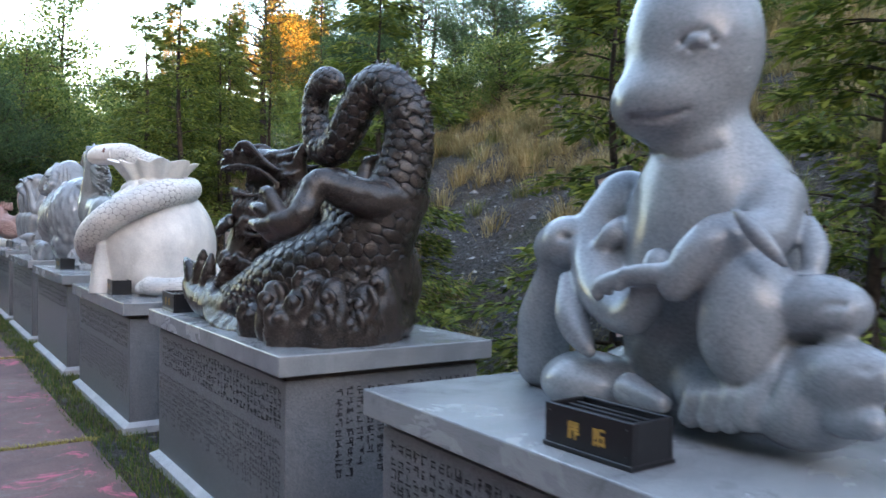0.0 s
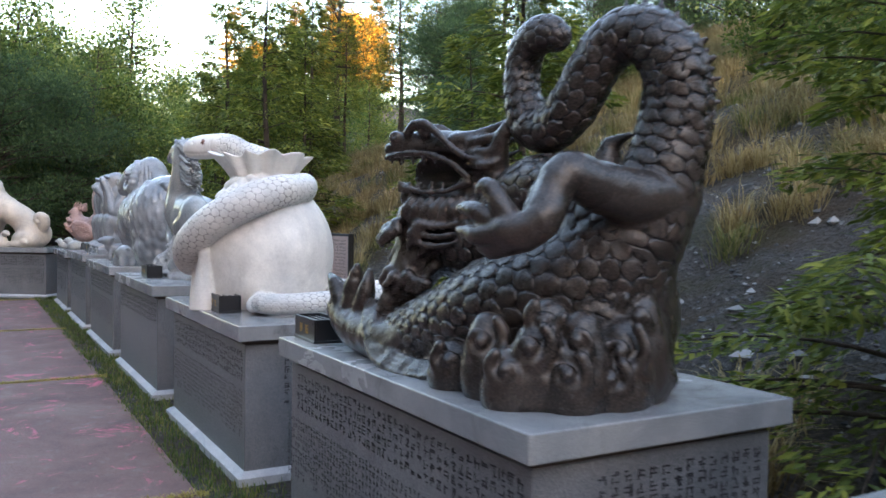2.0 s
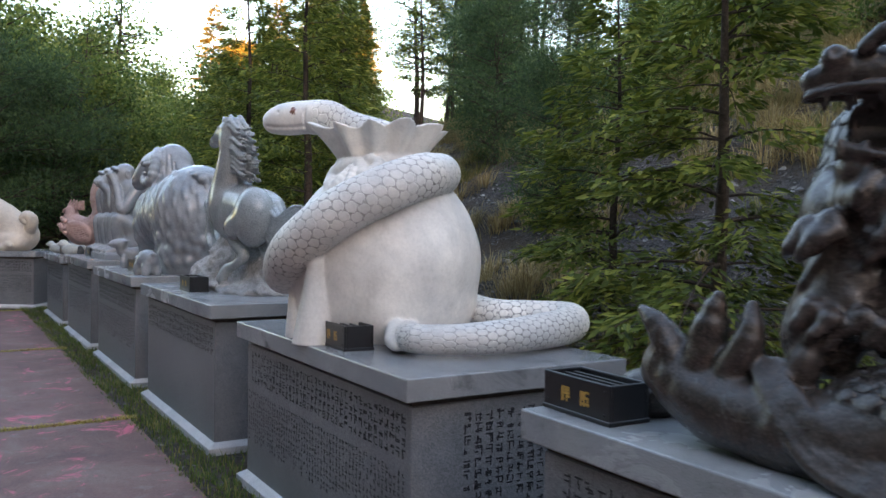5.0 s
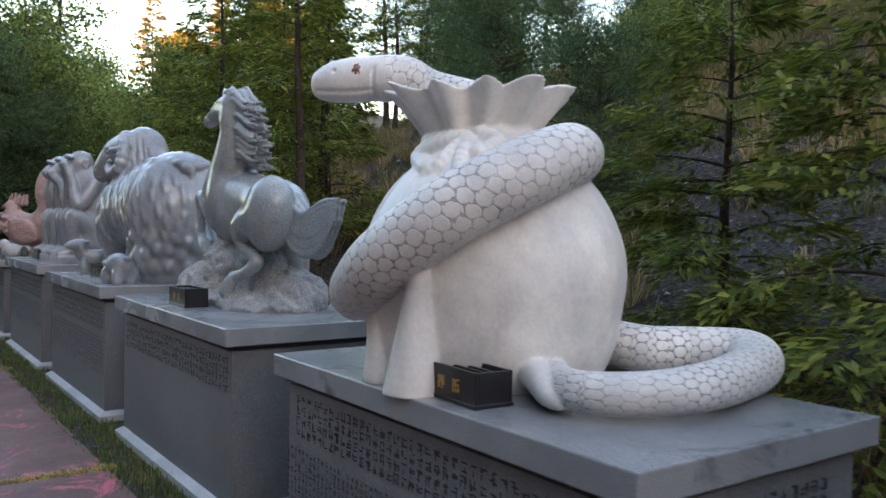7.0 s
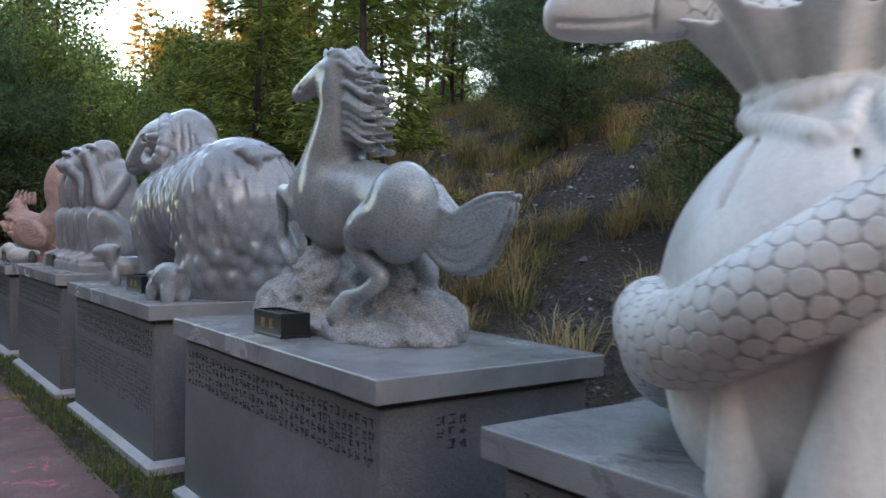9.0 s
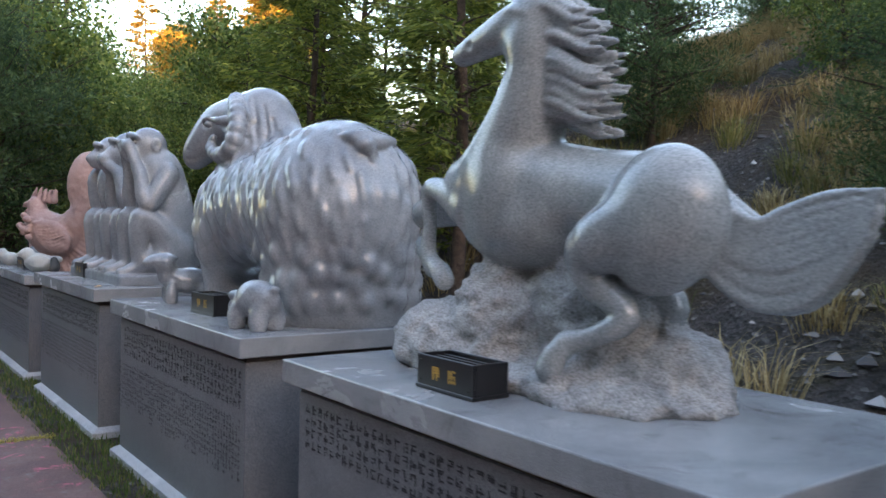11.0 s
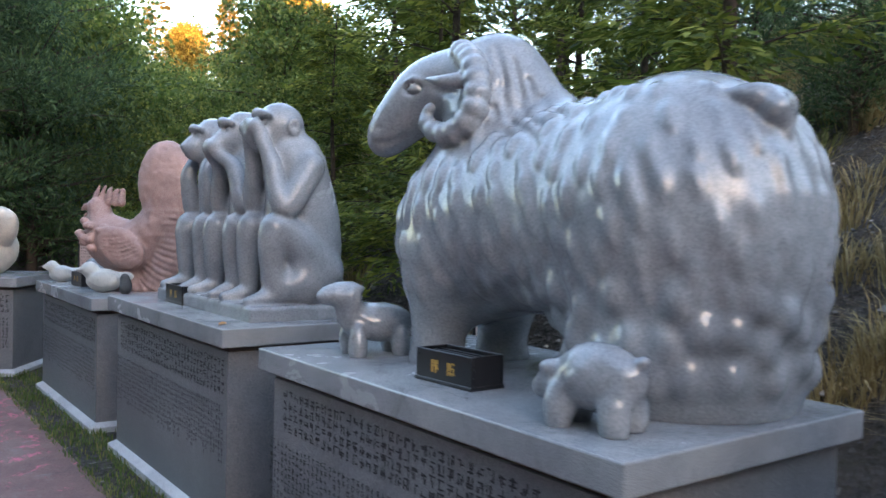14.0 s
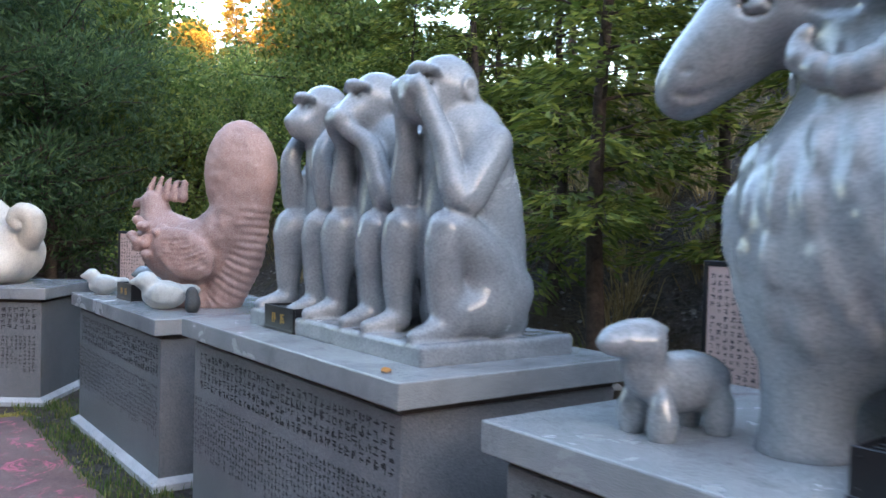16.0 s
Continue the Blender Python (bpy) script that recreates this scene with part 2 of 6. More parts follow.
class Sculpt:
    def __init__(self, lo, hi, h):
        self.lo, self.h = np.array(lo, float), h
        self.n = np.ceil((np.array(hi, float) - self.lo) / h).astype(int) + 1
        self.d = np.full(self.n, 0.3, np.float32)
        self.tag = np.zeros(self.n, np.int8)
        self.scaled = []
        self.sid = np.zeros(self.n, np.int8)

    def window(self, a, b):
        i0 = np.clip(((np.array(a) - self.lo) / self.h).astype(int) - 1, 0, self.n - 1)
        i1 = np.clip(((np.array(b) - self.lo) / self.h).astype(int) + 2, 1, self.n)
        sl = tuple(slice(int(p), int(max(q, p + 1))) for p, q in zip(i0, i1))
        ax = [(self.lo[k] + self.h * np.arange(sl[k].start, sl[k].stop)).astype(np.float32) for k in range(3)]
        return sl, ax[0][:, None, None], ax[1][None, :, None], ax[2][None, None, :]

    def blend(self, sl, f, k, tag):
        d = self.d[sl]
        self.tag[sl] = np.where(f < d, tag, self.tag[sl])
        if k > 0:
            h = np.clip(0.5 + 0.5 * (d - f) / k, 0, 1)
            self.d[sl] = d + (f - d) * h - k * h * (1 - h)
        else:
            self.d[sl] = np.minimum(d, f)

    def cut(self, sl, f, k):
        d = self.d[sl]
        h = np.clip(0.5 - 0.5 * (d + f) / k, 0, 1)
        self.d[sl] = d + (-f - d) * h + k * h * (1 - h)

    def ell(self, c, r, k=0.04, turn=(0, 0, 0), tag=0, carve=False):
        m = max(r) + k + 0.05
        sl, x, y, z = self.window(np.array(c) - m, np.array(c) + m)
        x, y, z = x - c[0], y - c[1], z - c[2]
        if any(turn):
            q = np.array(Euler([radians(a) for a in turn]).to_matrix().transposed())
            x, y, z = (q[j, 0] * x + q[j, 1] * y + q[j, 2] * z for j in range(3))
        k0 = np.sqrt((x / r[0]) ** 2 + (y / r[1]) ** 2 + (z / r[2]) ** 2)
        k1 = np.sqrt((x / r[0] ** 2) ** 2 + (y / r[1] ** 2) ** 2 + (z / r[2] ** 2) ** 2) + 1e-6
        f = (k0 * (k0 - 1) / k1).astype(np.float32)
        if not carve:
            self.sid[sl] = np.where(f < self.d[sl], 0, self.sid[sl])
        (self.cut if carve else self.blend)(sl, f, k, *(() if carve else (tag,)))

    def slab(self, a, b, r=0.02, k=0.0, tag=0):
        a, b = np.array(a, float), np.array(b, float)
        sl, x, y, z = self.window(a - 0.08, b + 0.08)
        c, s = (a + b) / 2, (b - a) / 2 - r
        qx, qy, qz = abs(x - c[0]) - s[0], abs(y - c[1]) - s[1], abs(z - c[2]) - s[2]
        f = np.sqrt(np.maximum(qx, 0) ** 2 + np.maximum(qy, 0) ** 2 + np.maximum(qz, 0) ** 2) + np.minimum(np.maximum(np.maximum(qx, qy), qz), 0) - r
        self.blend(sl, f, k, tag)

    def tube(self, points, k=0.04, tag=0, scales=None, rings=None, carve=False, step=0.03):
        """A round limb along a smooth curve. scales: (length, depth) of scales on it; rings: (length, depth) of ridges across it."""
        p = spline(points, step)
        rmax = p[:, 3].max() + k + 0.05
        sl, x, y, z = self.window(p[:, :3].min(0) - rmax, p[:, :3].max(0) + rmax)
        shape = np.broadcast_shapes(x.shape, y.shape, z.shape)
        f = np.full(shape, 9.0, np.float32)
        along = np.zeros(shape, np.float32)
        total = 0.0
        lo = np.array([x.flat[0], y.flat[0], z.flat[0]])
        for i in range(len(p) - 1):
            a, b = p[i], p[i + 1]
            ba = b[:3] - a[:3]
            ln = float(np.linalg.norm(ba)) + 1e-9
            m = max(a[3], b[3]) + k + 0.05
            j0 = np.maximum(((np.minimum(a[:3], b[:3]) - m - lo) / self.h).astype(int), 0)
            j1 = np.minimum(((np.maximum(a[:3], b[:3]) + m - lo) / self.h).astype(int) + 2, shape)
            w = tuple(slice(int(q0), int(q1)) for q0, q1 in zip(j0, j1))
            xx, yy, zz = x[w[0]] - a[0], y[:, w[1]] - a[1], z[:, :, w[2]] - a[2]
            t = np.clip((xx * ba[0] + yy * ba[1] + zz * ba[2]) / ln ** 2, 0, 1)
            g = np.sqrt((xx - t * ba[0]) ** 2 + (yy - t * ba[1]) ** 2 + (zz - t * ba[2]) ** 2) - (a[3] + t * (b[3] - a[3]))
            less = g < f[w]
            f[w] = np.where(less, g, f[w])
            if rings:
                along[w] = np.where(less, total + t * ln, along[w])
            total += ln
        if rings:
            f -= rings[1] * np.abs(np.sin(np.pi * along / rings[0])).astype(np.float32)
        if scales:
            length, depth = scales
            tangent = np.gradient(p[:, :3], axis=0)
            tangent /= np.linalg.norm(tangent, axis=1)[:, None]
            side = np.cross(tangent, np.array([0.21, 0.11, 0.97]))
            side /= np.linalg.norm(side, axis=1)[:, None]
            up = np.cross(side, tangent)
            gaps = np.linalg.norm(np.diff(p[:, :3], axis=0), axis=1)
            count = round(2 * np.pi * np.median(p[:, 3]) / length)
            self.scaled.append((p, tangent, side, up, np.concatenate([[0], np.cumsum(gaps)]), length, depth, count))
            self.sid[sl] = np.where(f < self.d[sl], len(self.scaled), self.sid[sl])
        elif not carve:
            self.sid[sl] = np.where(f < self.d[sl], 0, self.sid[sl])
        if carve:
            self.cut(sl, f, max(k, 0.005))
        else:
            self.blend(sl, f, k, tag)

    def front(self, p, way, r):
        """The place where the surface is met on the line through p, coming in against way; with the radius r."""
        p, way = np.array(p, float), np.array(way, float)
        for k in np.arange(0.45, -0.45, -0.006):
            q = p + k * way
            i = np.clip(np.round((q - self.lo) / self.h).astype(int), 0, self.n - 1)
            if self.d[tuple(i)] < 0:
                return (*q, r)
        return (*p, r)

    def rough(self, amount, size, tag=None, octaves=2, seed=1):
        """Uneven, hewn surface: smooth random lumps of about that size."""
        rng = np.random.default_rng(seed)
        total = np.zeros(self.n, np.float32)
        for o in range(octaves):
            cell = size / 2 ** o
            m = (self.n * self.h / cell).astype(int) + 3
            g = rng.uniform(-1, 1, m).astype(np.float32)
            for axis in range(3):
                q = np.arange(self.n[axis]) * self.h / cell
                i = q.astype(int)
                t = q - i
                t = t * t * (3 - 2 * t)
                shape = [1, 1, 1]
                shape[axis] = -1
                t = t.reshape(shape).astype(np.float32)
                g = np.take(g, i, axis) * (1 - t) + np.take(g, i + 1, axis) * t
            total += g * (0.5 ** o)
        near = np.abs(self.d) < 0.08
        if tag is not None:
            near &= self.tag == tag
        self.d[near] += amount * total[near]

    def floor(self, z):
        k = max(0, int(round((z - self.lo[2]) / self.h)))
        zz = self.lo[2] + self.h * np.arange(self.n[2])
        self.d = np.maximum(self.d, (z - zz)[None, None, :].astype(np.float32))

    def lay_scales(self, verts, slope, sid):
        """Place on the six-sided lattice of scales for each point of a scaly limb: rows along it, columns round it, and 1 where there are any.
        Raises the scales by their depth, highest at the free end."""
        lattice = np.zeros((len(verts), 3))
        for number, (p, tangent, side, up, cum, length, depth, count) in enumerate(self.scaled, 1):
            here = np.nonzero(sid == number)[0]
            for k in range(0, len(here), 4000):
                w = here[k:k + 4000]
                near = ((verts[w, None] - p[None, :, :3]) ** 2).sum(2).argmin(1)
                rel = verts[w] - p[near, :3]
                along = cum[near] + (rel * tangent[near]).sum(1)
                phi = np.arctan2((rel * side[near]).sum(1), (rel * up[near]).sum(1))
                u, v = along / (length * 1.732), phi * count / (2 * np.pi)
                lattice[w] = np.stack([u, v, np.ones(len(w))], 1)
                if depth:
                    best, lift = np.full(len(w), 9.0), np.zeros(len(w))
                    for shift in (0.0, 0.5):
                        fu, fv = (u + shift) % 1 - 0.5, (v + shift) % 1 - 0.5
                        dist = np.sqrt(3 * fu ** 2 + fv ** 2)
                        lift = np.where(dist < best, -1.2 * fu, lift)
                        best = np.minimum(best, dist)
                    rise = depth * (0.6 * (1 - (best / 0.55) ** 4) + lift)
                    verts[w] += slope[w] * rise[:, None]
        return lattice

    def mesh(self, name, materials, origin, scale=(1, 1, 1)):
        d = self.d.copy()
        d[[0, -1]], d[:, [0, -1]], d[:, :, [0, -1]] = 0.1, 0.1, 0.1
        s = d < 0
        n = np.array(s.shape)
        count = np.zeros(n - 1, np.int8)
        offs = [(i, j, k) for i in (0, 1) for j in (0, 1) for k in (0, 1)]
        for i, j, k in offs:
            count += s[i:n[0] - 1 + i, j:n[1] - 1 + j, k:n[2] - 1 + k]
        active = (count > 0) & (count < 8)
        cells = np.argwhere(active)
        index = np.full(active.shape, -1, np.int64)
        index[active] = np.arange(len(cells))
        val = np.stack([d[cells[:, 0] + i, cells[:, 1] + j, cells[:, 2] + k] for i, j, k in offs], 1)
        pos, num = np.zeros((len(cells), 3)), np.zeros(len(cells))
        o = np.array(offs)
        for a in range(8):
            for b in range(a + 1, 8):
                if np.abs(o[a] - o[b]).sum() != 1:
                    continue
                cross = (val[:, a] < 0) != (val[:, b] < 0)
                t = val[:, a] / np.where(cross, val[:, a] - val[:, b], 1)
                pos += np.where(cross[:, None], o[a] + t[:, None] * (o[b] - o[a]), 0)
                num += cross
        verts = self.lo + self.h * (cells + pos / num[:, None])
        slope = np.stack([(val * (2 * o[:, axis] - 1)).sum(1) for axis in range(3)], 1)
        slope /= np.linalg.norm(slope, axis=1)[:, None] + 1e-9
        lattice = self.lay_scales(verts, slope, self.sid[cells[:, 0], cells[:, 1], cells[:, 2]])
        verts = verts - np.array(origin)
        quads = []
        for axis in range(3):
            u, w = (axis + 1) % 3, (axis + 2) % 3
            a = [slice(None)] * 3
            b = [slice(None)] * 3
            a[axis], b[axis] = slice(0, -1), slice(1, None)
            diff = s[tuple(a)] != s[tuple(b)]
            e = np.argwhere(diff)
            e = e[(e[:, u] > 0) & (e[:, w] > 0) & (e[:, u] < n[u] - 1) & (e[:, w] < n[w] - 1)]
            inside = s[e[:, 0], e[:, 1], e[:, 2]]
            def cell(du, dw):
                q = e.copy()
                q[:, u] -= du
                q[:, w] -= dw
                return index[q[:, 0], q[:, 1], q[:, 2]]
            q = np.stack([cell(1, 1), cell(0, 1), cell(0, 0), cell(1, 0)], 1)
            q[~inside] = q[~inside][:, ::-1]
            quads.append(q)
        quads = np.concatenate(quads)
        me = bpy.data.meshes.new(name)
        me.vertices.add(len(verts))
        me.vertices.foreach_set("co", verts.astype(np.float32).ravel())
        me.loops.add(quads.size)
        me.loops.foreach_set("vertex_index", quads.astype(np.int32).ravel())
        me.polygons.add(len(quads))
        me.polygons.foreach_set("loop_start", np.arange(0, quads.size, 4, dtype=np.int32))
        me.polygons.foreach_set("use_smooth", np.ones(len(quads), bool))
        for m in materials:
            me.materials.append(m)
        if len(materials) > 1:
            c = cells[quads[:, 0]]
            me.polygons.foreach_set("material_index", self.tag[c[:, 0], c[:, 1], c[:, 2]].astype(np.int32))
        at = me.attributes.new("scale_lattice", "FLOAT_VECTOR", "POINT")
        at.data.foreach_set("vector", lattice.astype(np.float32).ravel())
        me.update()
        me.validate()
        ob = new(name, me)
        ob.matrix_world = Matrix.Translation(origin) @ Matrix.Diagonal((*scale, 1))
        return ob


PEDESTALS = (("rabbit", 0.42, 2.62, 1.0), ("dragon", 3.4, 5.63, 1.0), ("snake", 6.36, 8.48, 0.968), ("horse", 9.06, 11.21, 1.01),
             ("sheep", 11.65, 13.79, 1.038), ("monkeys", 14.22, 16.3, 1.07), ("rooster", 16.75, 18.78, 1.01))
TOP = {name: z for name, _, _, z in PEDESTALS}

# ---- statues ----
def rabbit():
    z0 = TOP["rabbit"]
    s = Sculpt((1.45, 0.7, 0.95), (2.75, 2.75, 2.46), 0.0125)
    # body, shoulders and neck
    s.ell((2.14, 1.711, 1.385), (0.27, 0.3, 0.5), 0.05)
    s.ell((2.12, 1.68, 1.598), (0.24, 0.25, 0.27), 0.1)
    s.tube([(2.08, 1.668, 1.692, 0.181), (2.04, 1.665, 1.844, 0.14)], 0.08)
    s.ell((2.25, 1.801, 1.073), (0.28, 0.45, 0.14), 0.06)
    # head
    s.ell((2.01, 1.695, 2.132), (0.2, 0.205, 0.27), 0.05)
    s.ell((1.93, 1.725, 1.967), (0.155, 0.175, 0.125), 0.05)
    s.ell((1.83, 1.785, 2.002), (0.034, 0.045, 0.03), 0.012)
    s.tube([s.front((1.9, 1.837, 1.937), (-0.713, -0.689, -0.128), 0.009), s.front((1.9, 1.74, 1.913), (-0.732, -0.67, -0.122), 0.012), s.front((1.9, 1.61, 1.932), (-0.756, -0.641, -0.134), 0.008)], 0.008, carve=True)
    s.tube([s.front((1.9, 1.737, 1.815), (-0.735, -0.672, -0.085), 0.01), s.front((1.9, 1.64, 1.789), (-0.755, -0.652, -0.077), 0.011), s.front((1.9, 1.503, 1.812), (-0.781, -0.618, -0.089), 0.009)], 0.02, carve=True)
    eye = s.front((1.9, 1.587, 2.121), (-0.751, -0.627, -0.208), 0.008)
    s.ell(eye[:3], (0.045, 0.055, 0.036), 0.014, carve=True)
    s.ell(np.array(eye[:3]) + (0.012, 0.012, 0), (0.034, 0.038, 0.025), 0.005)
    s.tube([s.front((1.9, 1.657, 2.146), (-0.736, -0.642, -0.214), 0.007), s.front((1.9, 1.588, 2.162), (-0.748, -0.625, -0.223), 0.011), s.front((1.9, 1.487, 2.11), (-0.77, -0.603, -0.209), 0.008)], 0.008)
    s.tube([s.front((1.9, 1.648, 2.105), (-0.74, -0.642, -0.199), 0.007), s.front((1.9, 1.588, 2.078), (-0.753, -0.629, -0.191), 0.008), s.front((1.9, 1.532, 2.089), (-0.763, -0.615, -0.199), 0.006)], 0.008)
    # the arm that carries a young one
    s.tube([(2.08, 2.023, 1.67, 0.112), (1.98, 2.052, 1.535, 0.099), (1.86, 1.885, 1.381, 0.085), (1.8, 1.73, 1.329, 0.06), (1.78, 1.637, 1.403, 0.051), (1.8, 1.626, 1.491, 0.042)], 0.03)
    s.ell((1.95, 2.153, 1.532), (0.12, 0.11, 0.095), 0.02, (0, 0, 35))
    s.ell((1.92, 2.228, 1.514), (0.06, 0.06, 0.06), 0.04)
    s.ell((1.86, 2.088, 1.553), (0.02, 0.026, 0.014), 0.01, carve=True)
    s.tube([(1.88, 1.948, 1.52, 0.025), (1.9, 1.906, 1.566, 0.039), (1.95, 1.92, 1.612, 0.015)], 0.012)
    s.tube([(1.84, 2.053, 1.415, 0.026), (1.8, 1.981, 1.303, 0.054), (1.78, 1.897, 1.225, 0.035), (1.78, 1.854, 1.192, 0.009)], 0.01)
    s.tube([(1.95, 2.23, 1.45, 0.06), (2, 2.345, 1.256, 0.094), (2, 2.356, 1.086, 0.094)], 0.04)
    s.ell((1.88, 1.974, 1.086), (0.15, 0.18, 0.1), 0.03)
    s.tube([(1.82, 1.743, 1.107, 0.054), (1.8, 1.604, 1.094, 0.032)], 0.03)
    # the other arm with its paw
    s.tube([(2.1, 1.479, 1.665, 0.101), (1.97, 1.42, 1.568, 0.085), (1.83, 1.44, 1.56, 0.069), (1.77, 1.481, 1.499, 0.06), (1.75, 1.52, 1.436, 0.043)], 0.025)
    for k in range(3):
        s.tube([(1.74, 1.474, 1.477, 0.024), (1.7, 1.66 + 0.04 * k, 1.46 - 0.015 * k, 0.022), (1.69, 1.67 + 0.04 * k, 1.42 - 0.015 * k, 0.014)], 0.008)
    s.tube([(1.78, 1.356, 1.634, 0.009), (1.79, 1.307, 1.584, 0.023), (1.81, 1.263, 1.532, 0.02), (1.83, 1.24, 1.497, 0.006)], 0.008)
    # knee, foot and toes
    s.ell((1.88, 1.388, 1.359), (0.13, 0.125, 0.19), 0.015, (0, 8, 0))
    s.ell((2, 1.55, 1.123), (0.16, 0.13, 0.1), 0.04)
    s.tube([(1.83, 1.525, 1.074, 0.037), (1.83, 1.507, 1.125, 0.037), (1.9, 1.566, 1.147, 0.039)], 0.01)
    s.tube([(1.83, 1.456, 1.077, 0.036), (1.83, 1.44, 1.137, 0.036), (1.9, 1.496, 1.159, 0.038)], 0.01)
    s.tube([(1.83, 1.395, 1.087, 0.036), (1.83, 1.383, 1.148, 0.035), (1.9, 1.437, 1.169, 0.037)], 0.01)
    s.tube([(1.83, 1.338, 1.102, 0.035), (1.83, 1.328, 1.158, 0.035), (1.9, 1.38, 1.179, 0.036)], 0.01)
    # two young ones pressed against the flank
    s.ell((1.95, 1.22, 1.395), (0.1, 0.12, 0.085), 0.02, (0, 0, 20))
    s.ell((2, 1.339, 1.358), (0.1, 0.12, 0.12), 0.04)
    s.ell((1.93, 1.148, 1.388), (0.06, 0.055, 0.055), 0.035)
    s.tube([(2.02, 1.29, 1.467, 0.027), (2.06, 1.314, 1.541, 0.039), (2.1, 1.354, 1.624, 0.012)], 0.015)
    s.tube([(1.98, 1.337, 1.45, 0.015), (1.93, 1.262, 1.428, 0.026), (1.88, 1.177, 1.433, 0.011)], 0.01)
    s.tube([s.front((1.9, 1.188, 1.4), (-0.845, -0.528, 0.087), 0.006), s.front((1.9, 1.164, 1.412), (-0.85, -0.52, 0.082), 0.008), s.front((1.9, 1.137, 1.407), (-0.855, -0.512, 0.084), 0.005)], 0.006, carve=True)
    s.tube([s.front((1.9, 1.129, 1.358), (-0.855, -0.508, 0.107), 0.005), s.front((1.9, 1.157, 1.344), (-0.849, -0.517, 0.112), 0.007), s.front((1.9, 1.202, 1.349), (-0.84, -0.531, 0.109), 0.006)], 0.006, carve=True)
    s.ell((1.95, 1.251, 1.159), (0.15, 0.16, 0.135), 0.02)
    s.ell((1.9, 1.118, 1.244), (0.1, 0.11, 0.085), 0.025)
    s.ell((1.88, 1.039, 1.254), (0.055, 0.06, 0.05), 0.035)
    s.tube([(1.9, 1.156, 1.307, 0.025), (1.88, 1.202, 1.274, 0.033), (1.9, 1.269, 1.277, 0.011)], 0.012)
    s.tube([(1.87, 1.097, 1.143, 0.048), (1.86, 1.031, 1.149, 0.039)], 0.03)
    s.tube([s.front((1.9, 1.111, 1.252), (-0.853, -0.499, 0.154), 0.005), s.front((1.9, 1.088, 1.266), (-0.858, -0.491, 0.149), 0.008), s.front((1.9, 1.063, 1.262), (-0.863, -0.483, 0.151), 0.005)], 0.006, carve=True)
    s.tube([s.front((1.9, 1.286, 1.296), (-0.821, -0.556, 0.129), 0.007), s.front((1.9, 1.308, 1.22), (-0.813, -0.56, 0.16), 0.01), s.front((1.9, 1.339, 1.126), (-0.801, -0.565, 0.198), 0.01)], 0.02, carve=True)
    s.tube([s.front((1.9, 1.271, 1.313), (-0.825, -0.552, 0.123), 0.007), s.front((1.9, 1.193, 1.316), (-0.84, -0.528, 0.124), 0.01), s.front((1.9, 1.12, 1.318), (-0.855, -0.504, 0.125), 0.007)], 0.02, carve=True)
    s.rough(0.004, 0.16, octaves=2, seed=3)
    s.floor(z0 - 0.008)
    return tagged(s.mesh("rabbit_statue", [M_GREY], (2.05, 1.7, z0)), "grey granite rabbit statue holding its young on a pedestal", "statue", "zodiac statues")


